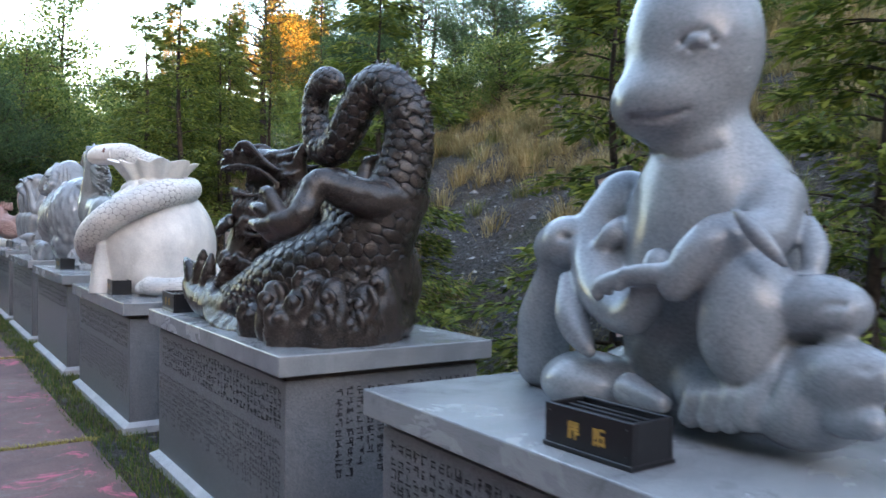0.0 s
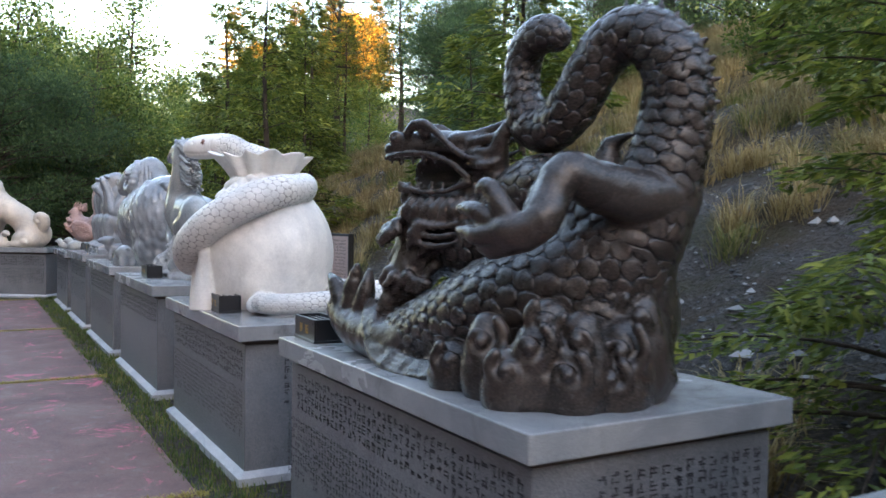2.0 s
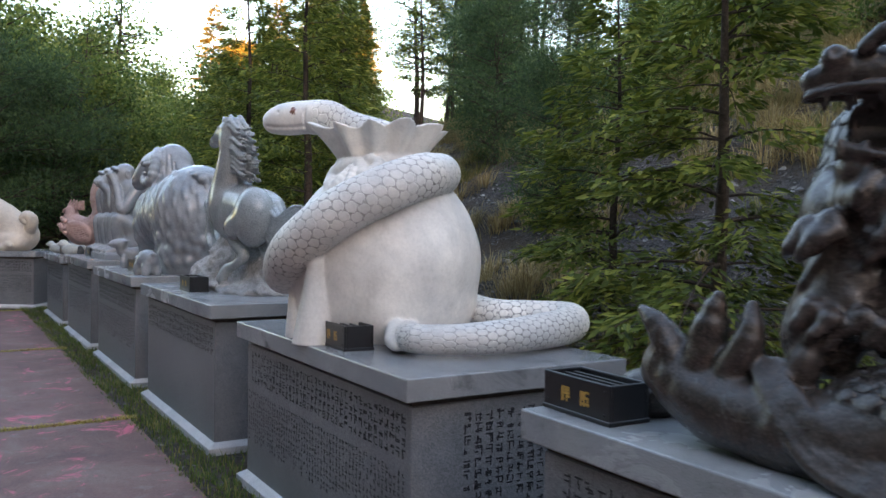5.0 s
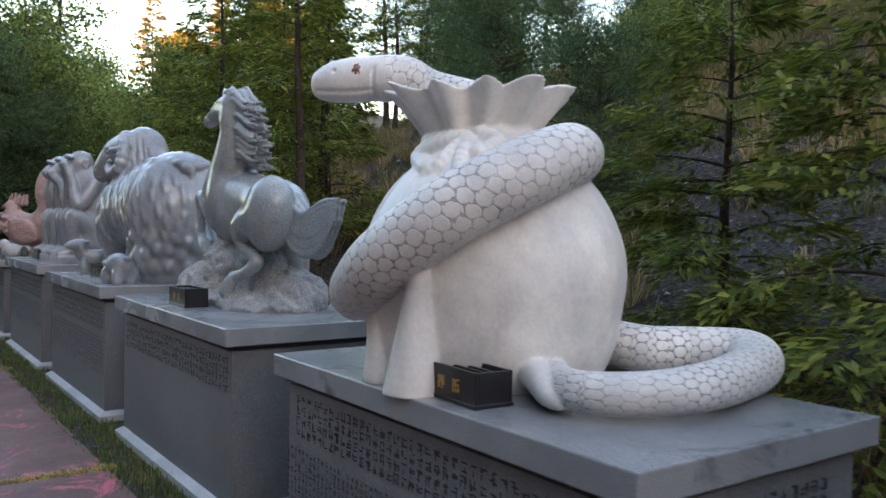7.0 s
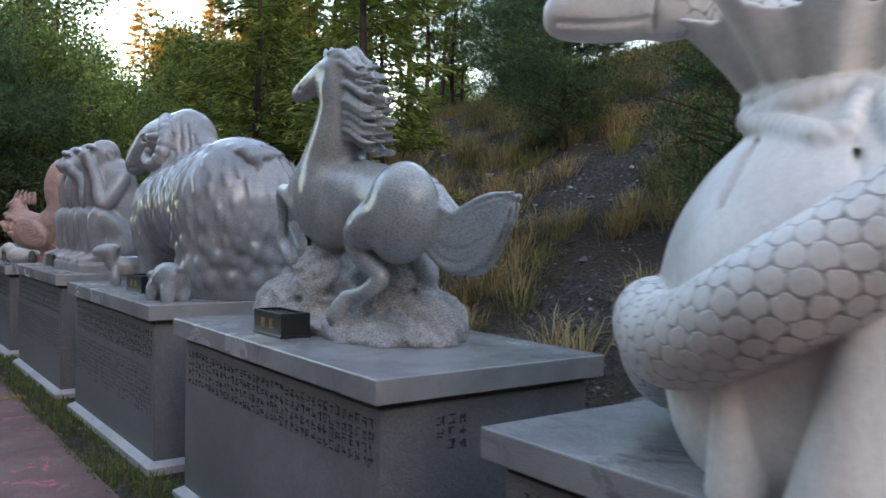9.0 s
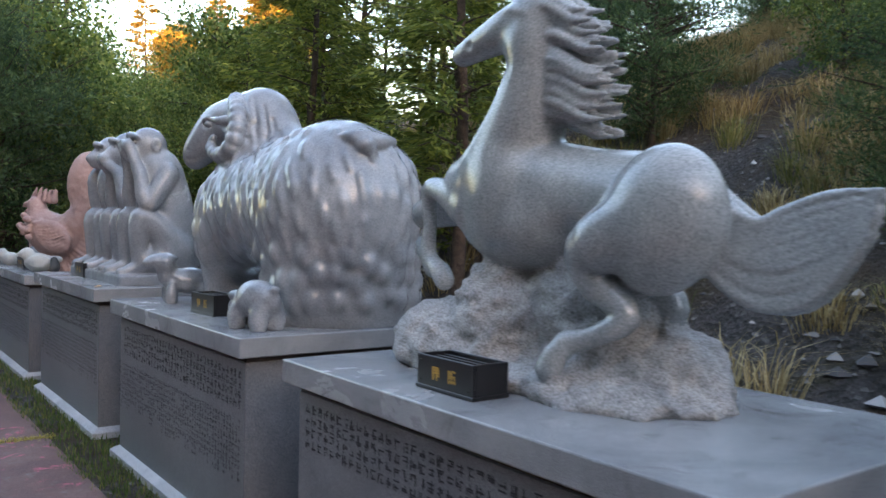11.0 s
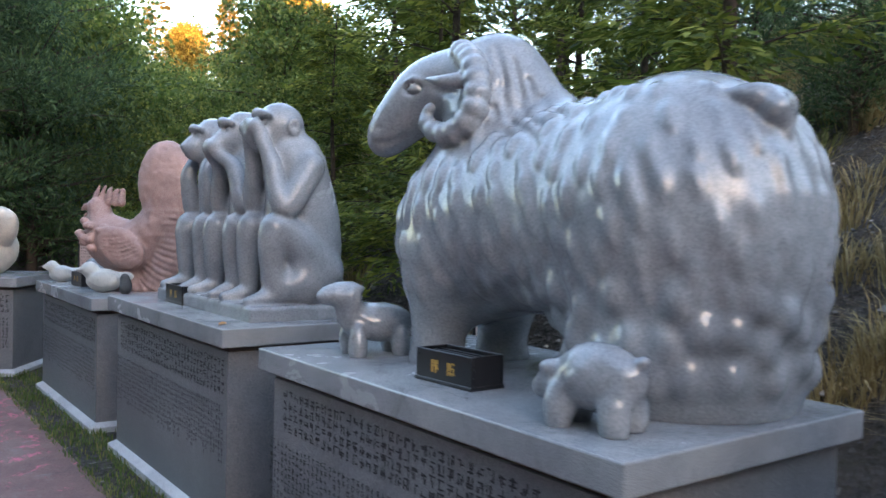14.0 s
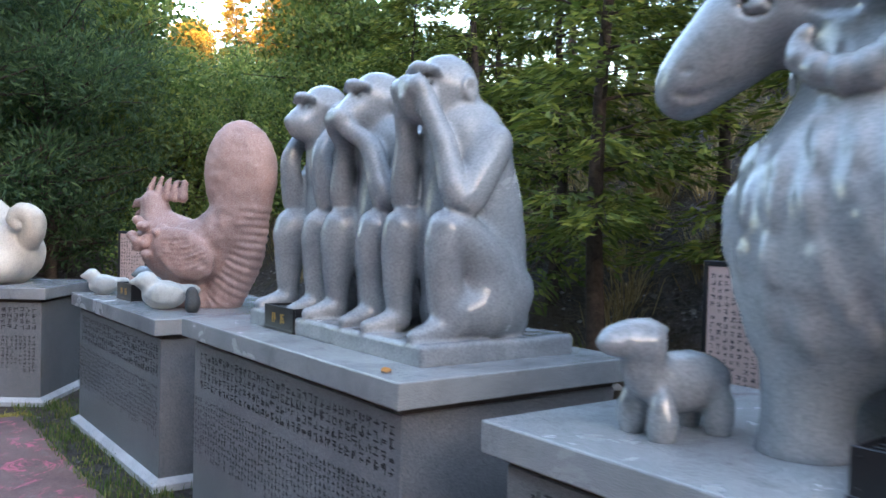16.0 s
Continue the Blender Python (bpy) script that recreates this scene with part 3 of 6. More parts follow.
def dragon():
    z0 = TOP["dragon"]
    s = Sculpt((1.34, 3.25, 0.95), (2.6, 5.5, 2.5), 0.0088)
    # the mass of cloud and wave that it rises from
    s.ell((1.98, 4.25, 1.06), (0.42, 0.74, 0.15), 0.05)
    s.ell((2.06, 4.02, 1.28), (0.36, 0.42, 0.36), 0.08)
    s.tube([(1.98, 3.793, 1.152, 0.226), (2.04, 3.809, 1.438, 0.218), (2.08, 3.709, 1.626, 0.187)], 0.06, scales=(0.072, 0.007))
    # trunk lying forward, belly to the slab
    s.tube([(2.02, 3.787, 1.46, 0.216), (1.88, 3.92, 1.35, 0.22), (1.76, 4.134, 1.275, 0.201), (1.7, 4.374, 1.185, 0.166), (1.67, 4.637, 1.121, 0.137)], 0.03, scales=(0.075, 0.008))
    # neck thrown up in an arch behind the raised foot
    s.tube([(2.02, 3.805, 1.563, 0.197), (1.98, 3.973, 1.72, 0.142), (1.95, 4.151, 1.746, 0.13), (1.93, 4.317, 1.633, 0.145), (1.92, 4.516, 1.522, 0.172), (1.9, 4.779, 1.592, 0.172), (1.93, 4.784, 1.775, 0.157)], 0.03, scales=(0.07, 0.007))
    # tail
    s.tube([(2.06, 3.715, 1.565, 0.179), (2.12, 3.669, 1.738, 0.151), (2.16, 3.64, 1.899, 0.133), (2.17, 3.619, 2.057, 0.122), (2.14, 3.626, 2.188, 0.111), (2.1, 3.716, 2.287, 0.103), (2.06, 3.833, 2.283, 0.098), (2.02, 3.913, 2.179, 0.095),
            (1.99, 3.976, 2.066, 0.095), (1.97, 4.081, 1.984, 0.09), (1.95, 4.192, 2.002, 0.084), (1.94, 4.244, 2.12, 0.076), (1.94, 4.248, 2.244, 0.069), (1.945, 4.191, 2.334, 0.068), (1.95, 4.102, 2.351, 0.07), (1.96, 4.057, 2.329, 0.057)], 0.014, scales=(0.064, 0.007))
    # ragged fin along the outside of the tail
    back = spline([(2.2, 3.561, 1.807, 0.016), (2.22, 3.524, 2.001, 0.016), (2.2, 3.521, 2.174, 0.016), (2.15, 3.594, 2.301, 0.016), (2.1, 3.725, 2.389, 0.016), (2.06, 3.861, 2.384, 0.017)], 0.03)
    hub = np.array((2.1, 3.744, 2.056))
    for i, m in enumerate(back[:-1]):
        out = m[:3] - hub
        out /= np.linalg.norm(out)
        s.tube([(*(m[:3] - 0.03 * out), 0.02), (*(m[:3] + (0.02 + 0.014 * (i % 2)) * out), 0.007)], 0.012)
    s.tube([(2.05, 3.848, 1.814, 0.055), (2.06, 3.846, 1.898, 0.038), (2.08, 3.772, 1.935, 0.012)], 0.015)
    s.tube([(2.2, 3.719, 1.607, 0.083), (2.24, 3.636, 1.71, 0.061), (2.24, 3.619, 1.775, 0.02)], 0.02)
    # hind leg folded across the side, the foot held up in front
    s.tube([(2.14, 3.619, 1.707, 0.1), (1.98, 3.604, 1.699, 0.097), (1.82, 3.616, 1.733, 0.087), (1.69, 3.625, 1.773, 0.074), (1.64, 3.633, 1.713, 0.068), (1.58, 3.616, 1.62, 0.065), (1.54, 3.661, 1.574, 0.062)], 0.022)
    s.tube([(1.72, 3.679, 1.82, 0.034), (1.66, 3.721, 1.734, 0.034), (1.6, 3.716, 1.639, 0.026)], 0.014)
    s.ell((1.52, 3.697, 1.586), (0.07, 0.075, 0.055), 0.025)
    s.tube([(1.52, 3.697, 1.61, 0.044), (1.49, 3.737, 1.689, 0.039), (1.48, 3.784, 1.725, 0.032), (1.46, 3.812, 1.708, 0.013)], 0.01)
    s.tube([(1.51, 3.732, 1.604, 0.041), (1.47, 3.79, 1.637, 0.036), (1.455, 3.849, 1.655, 0.03), (1.45, 3.907, 1.66, 0.012)], 0.01)
    s.tube([(1.5, 3.716, 1.573, 0.04), (1.46, 3.772, 1.566, 0.035), (1.45, 3.853, 1.575, 0.029), (1.44, 3.903, 1.588, 0.012)], 0.01)
    s.tube([(1.52, 3.695, 1.546, 0.04), (1.5, 3.782, 1.524, 0.034), (1.48, 3.839, 1.538, 0.015)], 0.01)
    # head, jaws wide open
    def hd(a, b, z, *r):
        a, b, z = 0.575 - 0.75 * (0.575 - a), 0.88 * b, 1.76 + 0.82 * (z - 1.76)
        return (1.97 - 0.615 * a - 0.788 * b, 4.36 + 0.788 * a - 0.615 * b, z, *(0.82 * q for q in r))

    def lump(c, r, k, turn=(0, 0, 0), carve=False):
        s.ell(c, tuple(0.8 * q for q in r), k, turn, carve=carve)

    yaw = 128.0
    lump(hd(0.05, 0, 1.85), (0.14, 0.11, 0.15), 0.04, (0, 0, yaw))
    s.tube([hd(-0.02, 0, 1.92, 0.11), hd(0.15, 0, 1.965, 0.092), hd(0.32, 0, 1.985, 0.075), hd(0.46, 0, 1.985, 0.062), hd(0.55, 0, 1.965, 0.045)], 0.02)
    s.tube([hd(-0.02, 0, 1.7, 0.11), hd(0.15, 0, 1.675, 0.085), hd(0.33, 0, 1.685, 0.07), hd(0.44, 0, 1.71, 0.05)], 0.02)
    lump(hd(0.2, -0.09, 1.84), (0.24, 0.045, 0.14), 0.02, (0, 0, yaw))
    lump(hd(0.34, 0.05, 1.845), (0.33, 0.17, 0.105), 0.008, (0, 4, yaw), carve=True)
    for w in (-1, 1):
        # lips with teeth
        s.tube([hd(0.02, w * 0.11, 1.81, 0.018), hd(0.12, w * 0.115, 1.88, 0.016), hd(0.28, w * 0.095, 1.93, 0.016), hd(0.45, w * 0.07, 1.935, 0.016), hd(0.575, w * 0.025, 1.92, 0.016)], 0.01)
        s.tube([hd(0.02, w * 0.11, 1.78, 0.018), hd(0.14, w * 0.1, 1.74, 0.017), hd(0.27, w * 0.085, 1.73, 0.016), hd(0.38, w * 0.065, 1.745, 0.016), hd(0.47, w * 0.02, 1.77, 0.018)], 0.01)
        for q in range(5):
            a = 0.2 + 0.075 * q
            s.tube([hd(a + 0.02, w * (0.1 - 0.012 * q), 1.93, 0.012), hd(a + 0.02, w * (0.098 - 0.012 * q), 1.888, 0.004)], 0.004, step=0.02)
            s.tube([hd(a - 0.02, w * (0.092 - 0.014 * q), 1.74, 0.012), hd(a - 0.02, w * (0.09 - 0.014 * q), 1.782, 0.004)], 0.004, step=0.02)
        # nostril, eye and the long brow that runs down the cheek
        lump(hd(0.5, w * 0.045, 2.025), (0.04, 0.032, 0.034), 0.012, (0, 0, yaw))
        lump(hd(0.505, w * 0.072, 2.03), (0.016, 0.016, 0.016), 0.006, carve=True)
        lump(hd(0.3, w * 0.075, 2.045), (0.04, 0.03, 0.036), 0.008, (0, 0, yaw))
        s.tube([hd(0.42, w * 0.065, 2.04, 0.022), hd(0.37, w * 0.08, 2.08, 0.024), hd(0.29, w * 0.1, 2.085, 0.024), hd(0.2, w * 0.118, 2.03, 0.022), hd(0.1, w * 0.125, 1.95, 0.02), hd(0.0, w * 0.14, 1.9, 0.016), hd(-0.1, w * 0.15, 1.9, 0.008)], 0.008)
        for q in range(3):
            s.tube([hd(0.0, w * 0.09, 1.98 - 0.05 * q, 0.034), hd(-0.1, w * (0.12 + 0.02 * q), 2.0 - 0.07 * q, 0.024), hd(-0.18, w * 0.14, 2.03 - 0.07 * q, 0.007)], 0.01)
        s.tube([hd(0.12, w * 0.06, 2.0, 0.036), hd(-0.06, w * 0.07, 2.03, 0.03), hd(-0.22, w * 0.085, 2.1, 0.008)], 0.015)
        # frilled collar below the jaw
        for q in range(7):
            a = 0.02 + 0.065 * q
            s.tube([hd(a - 0.03, w * (0.11 - 0.008 * q), 1.69, 0.02), hd(a + 0.01, w * (0.13 - 0.01 * q), 1.64, 0.024), hd(a + 0.03, w * (0.14 - 0.012 * q), 1.6 + 0.012 * (q % 2), 0.01)], 0.006, step=0.02)
        for q in range(3):
            s.tube([hd(0.0, w * 0.13, 1.58 - 0.045 * q, 0.014), hd(0.2, w * 0.12, 1.55 - 0.05 * q, 0.018), hd(0.4, w * 0.06, 1.58 - 0.05 * q, 0.012)], 0.008)
    s.tube([hd(0.05, 0, 1.6, 0.13), hd(0.3, 0, 1.6, 0.1), hd(0.42, 0, 1.62, 0.06)], 0.03)
    # tall flame-like lock behind the head
    s.tube([(1.9, 4.36, 1.762, 0.071), (1.88, 4.333, 1.876, 0.047), (1.88, 4.286, 1.976, 0.032), (1.89, 4.249, 2.03, 0.011)], 0.012)
    # beard in small knots
    rng = random.Random(5)
    s.tube([(1.78, 4.803, 1.604, 0.116), (1.76, 4.762, 1.464, 0.122), (1.7, 4.808, 1.309, 0.102)], 0.04)
    for k in range(34):
        u, v = rng.uniform(-0.16, 0.13), rng.uniform(1.33, 1.6)
        x, y = 1.66 - 0.35 * u + rng.uniform(-0.04, 0.1), 4.72 + 0.7 * u
        s.ell((x, y, v), (0.032, 0.034, 0.028), 0.012)
        s.tube([(x, y, v, 0.024), (x - 0.03, y + 0.02, v - 0.035, 0.018), (x - 0.02, y + 0.04, v - 0.055, 0.01)], 0.008, step=0.02)
    # fore foot with raised claws
    s.tube([(1.66, 4.443, 1.127, 0.112), (1.6, 4.687, 1.087, 0.108), (1.57, 5.012, 1.112, 0.1), (1.56, 5.172, 1.189, 0.082)], 0.03)
    s.ell((1.708, 5.393, 1.06, 0.003)[:3], (0.1, 0.11, 0.08), 0.03)
    s.tube([(1.55, 5.135, 1.193, 0.054), (1.53, 5.173, 1.286, 0.043), (1.52, 5.243, 1.342, 0.017)], 0.012)
    s.tube([(1.56, 5.057, 1.214, 0.056), (1.56, 5.04, 1.322, 0.045), (1.56, 5.016, 1.397, 0.016)], 0.012)
    s.tube([(1.57, 4.982, 1.194, 0.052), (1.57, 4.922, 1.291, 0.041), (1.58, 4.927, 1.381, 0.016)], 0.012)
    s.tube([(1.6, 4.861, 1.154, 0.051), (1.62, 4.789, 1.262, 0.04), (1.64, 4.774, 1.338, 0.015)], 0.012)
    # ribbons of a sash sweeping down the front
    for k in range(4):
        d = 0.022 * k
        s.tube([(1.59 - d * 0.3, 4.86 + d, 1.25, 0.012), (1.53 - d * 0.3, 4.74 + d, 1.17 - d * 0.3, 0.017), (1.52 - d * 0.6, 4.6 + d, 1.08 - d * 0.6, 0.018), (1.54 - d * 0.8, 4.4 + d * 0.6, 1.05 - d * 0.8, 0.018), (1.58 - d * 0.8, 4.2, 1.07 - d * 0.8, 0.012)], 0.006)
    # curling waves along the foot
    face, run = np.array((-0.75, -0.66, 0)), np.array((-0.66, 0.75, 0))
    for c, r, turn in (((1.55, 3.885, 1.206), 0.085, 1), ((1.6, 3.672, 1.208), 0.075, 1), ((1.66, 3.683, 1.292), 0.06, -1), ((1.72, 3.588, 1.235), 0.085, -1), ((1.88, 3.562, 1.191), 0.095, 1), ((1.98, 3.592, 1.297), 0.07, -1),
                       ((1.53, 3.715, 1.136), 0.06, -1), ((1.68, 3.578, 1.128), 0.07, 1), ((1.84, 3.556, 1.104), 0.06, 1), ((1.53, 4.082, 1.109), 0.06, -1)):
        c = np.array(c)
        s.ell(c - 0.04 * face, (0.07, 0.07, r * 1.1), 0.02)
        c = c + 0.035 * face
        curl = []
        for k in range(12):
            a, q = 2.2 + 0.62 * k, r * (1 - 0.075 * k)
            curl.append((*(c + turn * q * math.cos(a) * run + (q * math.sin(a)) * np.array((0, 0, 1)) + 0.012 * (k / 11) * face), 0.022 - 0.0008 * k))
        s.tube(curl, 0.004, step=0.02)
        s.ell(c + 0.02 * face, (0.022, 0.022, 0.022), 0.006)
        half = (c[2] - z0) / 2
        foot = c - 0.075 * face - np.array((0, 0, half + 0.02))
        s.ell(foot, (0.105, 0.105, half + 0.06), 0.03)
    s.rough(0.004, 0.05, seed=4)
    s.floor(z0 - 0.008)
    return tagged(s.mesh("dragon_statue", [M_DRAGON], (2.0, 4.3, z0)), "dark brown stone dragon statue with scaly curled tail, open jaws", "statue", "zodiac statues")


def snake():
    z0 = TOP["snake"]
    s = Sculpt((1.2, 6.5, 0.93), (2.82, 8.5, 2.36), 0.009)
    # the tied sack
    cx, cy = 1.94, 7.61
    s.ell((cx, cy, 1.36), (0.525, 0.525, 0.55), 0.03)
    s.ell((cx, cy, 1.1), (0.47, 0.47, 0.3), 0.1)
    s.tube([(1.96, 7.68, 1.76, 0.25), (1.967, 7.72, 1.93, 0.17)], 0.08)
    for a in np.arange(0, 6.28, 0.7):
        c, w = math.cos(a), math.sin(a)
        s.tube([(1.96 + 0.2 * c, 7.7 + 0.2 * w, 1.84, 0.004), (cx + 0.42 * c, cy + 0.42 * w, 1.68, 0.006), (cx + 0.5 * c, cy + 0.5 * w, 1.4, 0.003)], 0.012, carve=True)
    s.rough(0.006, 0.25, seed=6)
    # the gathered cloth above the cord
    m = 0.52
    nx, ny = 1.962, 7.74
    sl, x, y, z = s.window((nx - m, ny - m, 1.86), (nx + m, ny + m, 2.2))
    ang = np.arctan2(y - ny, x - nx)
    rad = np.sqrt((x - nx) ** 2 + (y - ny) ** 2)
    lift = np.clip((z - 1.89) / 0.23, 0, 1)
    wave = np.sin(11 * ang + 0.7 * np.sin(3 * ang))
    want = 0.195 + 0.17 * lift ** 1.25 + (0.012 + 0.022 * lift) * wave
    shell = np.abs(rad - want) * 0.66 - 0.0105
    rim = z - (2.1 + 0.014 * np.sin(11 * ang + 0.9 + 0.7 * np.sin(3 * ang)) + 0.012 * np.sin(3 * ang))
    s.blend(sl, np.maximum(np.maximum(shell, rim), 1.88 - z).astype(np.float32), 0.012, 0)
    # cord and tassels
    for k, (zz, r) in enumerate(((1.85, 0.235), (1.895, 0.225))):
        s.tube([(1.965 + r * math.cos(a), 7.72 + r * math.sin(a), zz, 0.028) for a in np.arange(0, 6.6, 0.35)], 0.01, rings=(0.04, 0.006))
    s.tube([s.front((1.85, 7.683, 1.907), (-0.644, -0.756, -0.112), 0.033), s.front((1.85, 7.574, 1.839), (-0.664, -0.742, -0.092), 0.036), s.front((1.85, 7.488, 1.88), (-0.677, -0.728, -0.108), 0.031), s.front((1.85, 7.591, 1.92), (-0.659, -0.743, -0.118), 0.028)], 0.012, rings=(0.03, 0.005))
    s.tube([s.front((1.85, 7.747, 1.906), (-0.634, -0.765, -0.11), 0.033), s.front((1.85, 7.881, 1.884), (-0.614, -0.783, -0.099), 0.039), s.front((1.85, 7.98, 1.843), (-0.6, -0.795, -0.084), 0.04), s.front((1.85, 7.914, 1.8), (-0.611, -0.788, -0.072), 0.031)], 0.012, rings=(0.03, 0.005))
    s.tube([s.front((1.85, 7.714, 1.883), (-0.64, -0.761, -0.103), 0.025), s.front((1.85, 7.844, 1.796), (-0.621, -0.78, -0.073), 0.024), s.front((1.85, 8.02, 1.715), (-0.596, -0.802, -0.045), 0.025), s.front((1.85, 8.172, 1.591), (-0.575, -0.818, -0.007), 0.026)], 0.006, rings=(0.03, 0.006))
    s.tube([s.front((1.85, 7.666, 1.869), (-0.648, -0.755, -0.1), 0.025), s.front((1.85, 7.695, 1.8), (-0.645, -0.761, -0.076), 0.023), s.front((1.85, 7.662, 1.726), (-0.651, -0.757, -0.053), 0.022)], 0.006, rings=(0.03, 0.006))
    for p, q, r in (((1.44, 7.393, 1.412), (1.45, 7.442, 0.965), 0.105), ((1.47, 7.69, 1.309), (1.46, 7.672, 0.986), 0.065)):
        p, q = np.array(p), np.array(q)
        s.tube([(*p, 0.038), (*(p + 0.13 * (q - p)), 0.044)], 0.004)
        s.tube([(*(p + 0.16 * (q - p)), 0.036), (*(p + 0.2 * (q - p)), 0.046), (*(p + 0.55 * (q - p)), 0.045 + 0.42 * (r - 0.045)), (*q, r)], 0.004)
    # the snake: tail loop, coil round the sack, head above
    def ring(deg, rho, zz, r):
        return (cx + rho * math.cos(radians(deg)), cy + rho * math.sin(radians(deg)), zz, r)
    body = [(1.89, 7.212, 1.04, 0.051), (1.686, 6.868, 1.05, 0.065), (1.831, 6.7, 1.055, 0.071), (2.119, 6.676, 1.06, 0.08), (2.54, 6.809, 1.065, 0.093), (2.724, 6.99, 1.07, 0.098), (2.571, 7.141, 1.075, 0.095), (2.413, 7.269, 1.08, 0.095),
            ring(20, 0.56, 1.09, 0.105), ring(60, 0.55, 1.1, 0.11), ring(95, 0.57, 1.13, 0.112), ring(125, 0.53, 1.315, 0.112), ring(145, 0.525, 1.290, 0.115), ring(165, 0.54, 1.320, 0.118), ring(190, 0.57, 1.440, 0.12), ring(215, 0.565, 1.600, 0.12), ring(240, 0.51, 1.730, 0.12), ring(265, 0.43, 1.810, 0.116), ring(290, 0.345, 1.830, 0.112), ring(312, 0.31, 1.840, 0.11),
            ring(345, 0.29, 1.87, 0.1), ring(20, 0.27, 1.88, 0.095), ring(60, 0.25, 1.9, 0.09)]
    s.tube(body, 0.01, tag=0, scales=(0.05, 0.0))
    s.tube([(1.814, 7.252, 1.05, 0.055), (1.752, 7.115, 1.045, 0.057), (1.659, 6.962, 1.03, 0.048), (1.639, 6.902, 1.01, 0.025)], 0.012)
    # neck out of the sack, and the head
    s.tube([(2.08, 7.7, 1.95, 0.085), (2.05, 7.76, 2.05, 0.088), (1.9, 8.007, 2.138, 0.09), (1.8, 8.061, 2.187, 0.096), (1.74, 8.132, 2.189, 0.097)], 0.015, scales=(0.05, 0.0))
    s.tube([(1.745, 8.119, 2.188, 0.096), (1.67, 8.21, 2.192, 0.095), (1.6, 8.291, 2.185, 0.087), (1.565, 8.334, 2.173, 0.071)], 0.02)
    s.ell((1.63, 8.251, 2.143), (0.075, 0.17, 0.055), 0.02, (0, 0, 36))
    s.tube([s.front((1.6, 8.481, 2.167), (-0.477, -0.863, -0.167), 0.007), s.front((1.6, 8.334, 2.143), (-0.495, -0.853, -0.166), 0.009), s.front((1.65, 8.219, 2.136), (-0.52, -0.837, -0.168), 0.009), s.front((1.7, 8.164, 2.144), (-0.538, -0.826, -0.171), 0.007)], 0.004, carve=True)
    s.tube([s.front((1.7, 8.151, 2.245), (-0.537, -0.82, -0.2), 0.004), s.front((1.7, 8.165, 2.184), (-0.537, -0.824, -0.182), 0.007), s.front((1.7, 8.155, 2.116), (-0.54, -0.826, -0.163), 0.004)], 0.004, carve=True)
    s.ell(s.front((1.7, 8.289, 2.246), (-0.519, -0.832, -0.194), 0.012)[:3], (0.017, 0.017, 0.015), 0.002, tag=1)
    s.ell(s.front((1.6, 8.324, 2.235), (-0.494, -0.848, -0.192), 0.011)[:3], (0.01, 0.01, 0.01), 0.004, carve=True)
    s.floor(z0 - 0.006)
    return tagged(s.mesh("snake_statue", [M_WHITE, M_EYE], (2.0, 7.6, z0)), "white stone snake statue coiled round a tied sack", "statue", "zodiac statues")


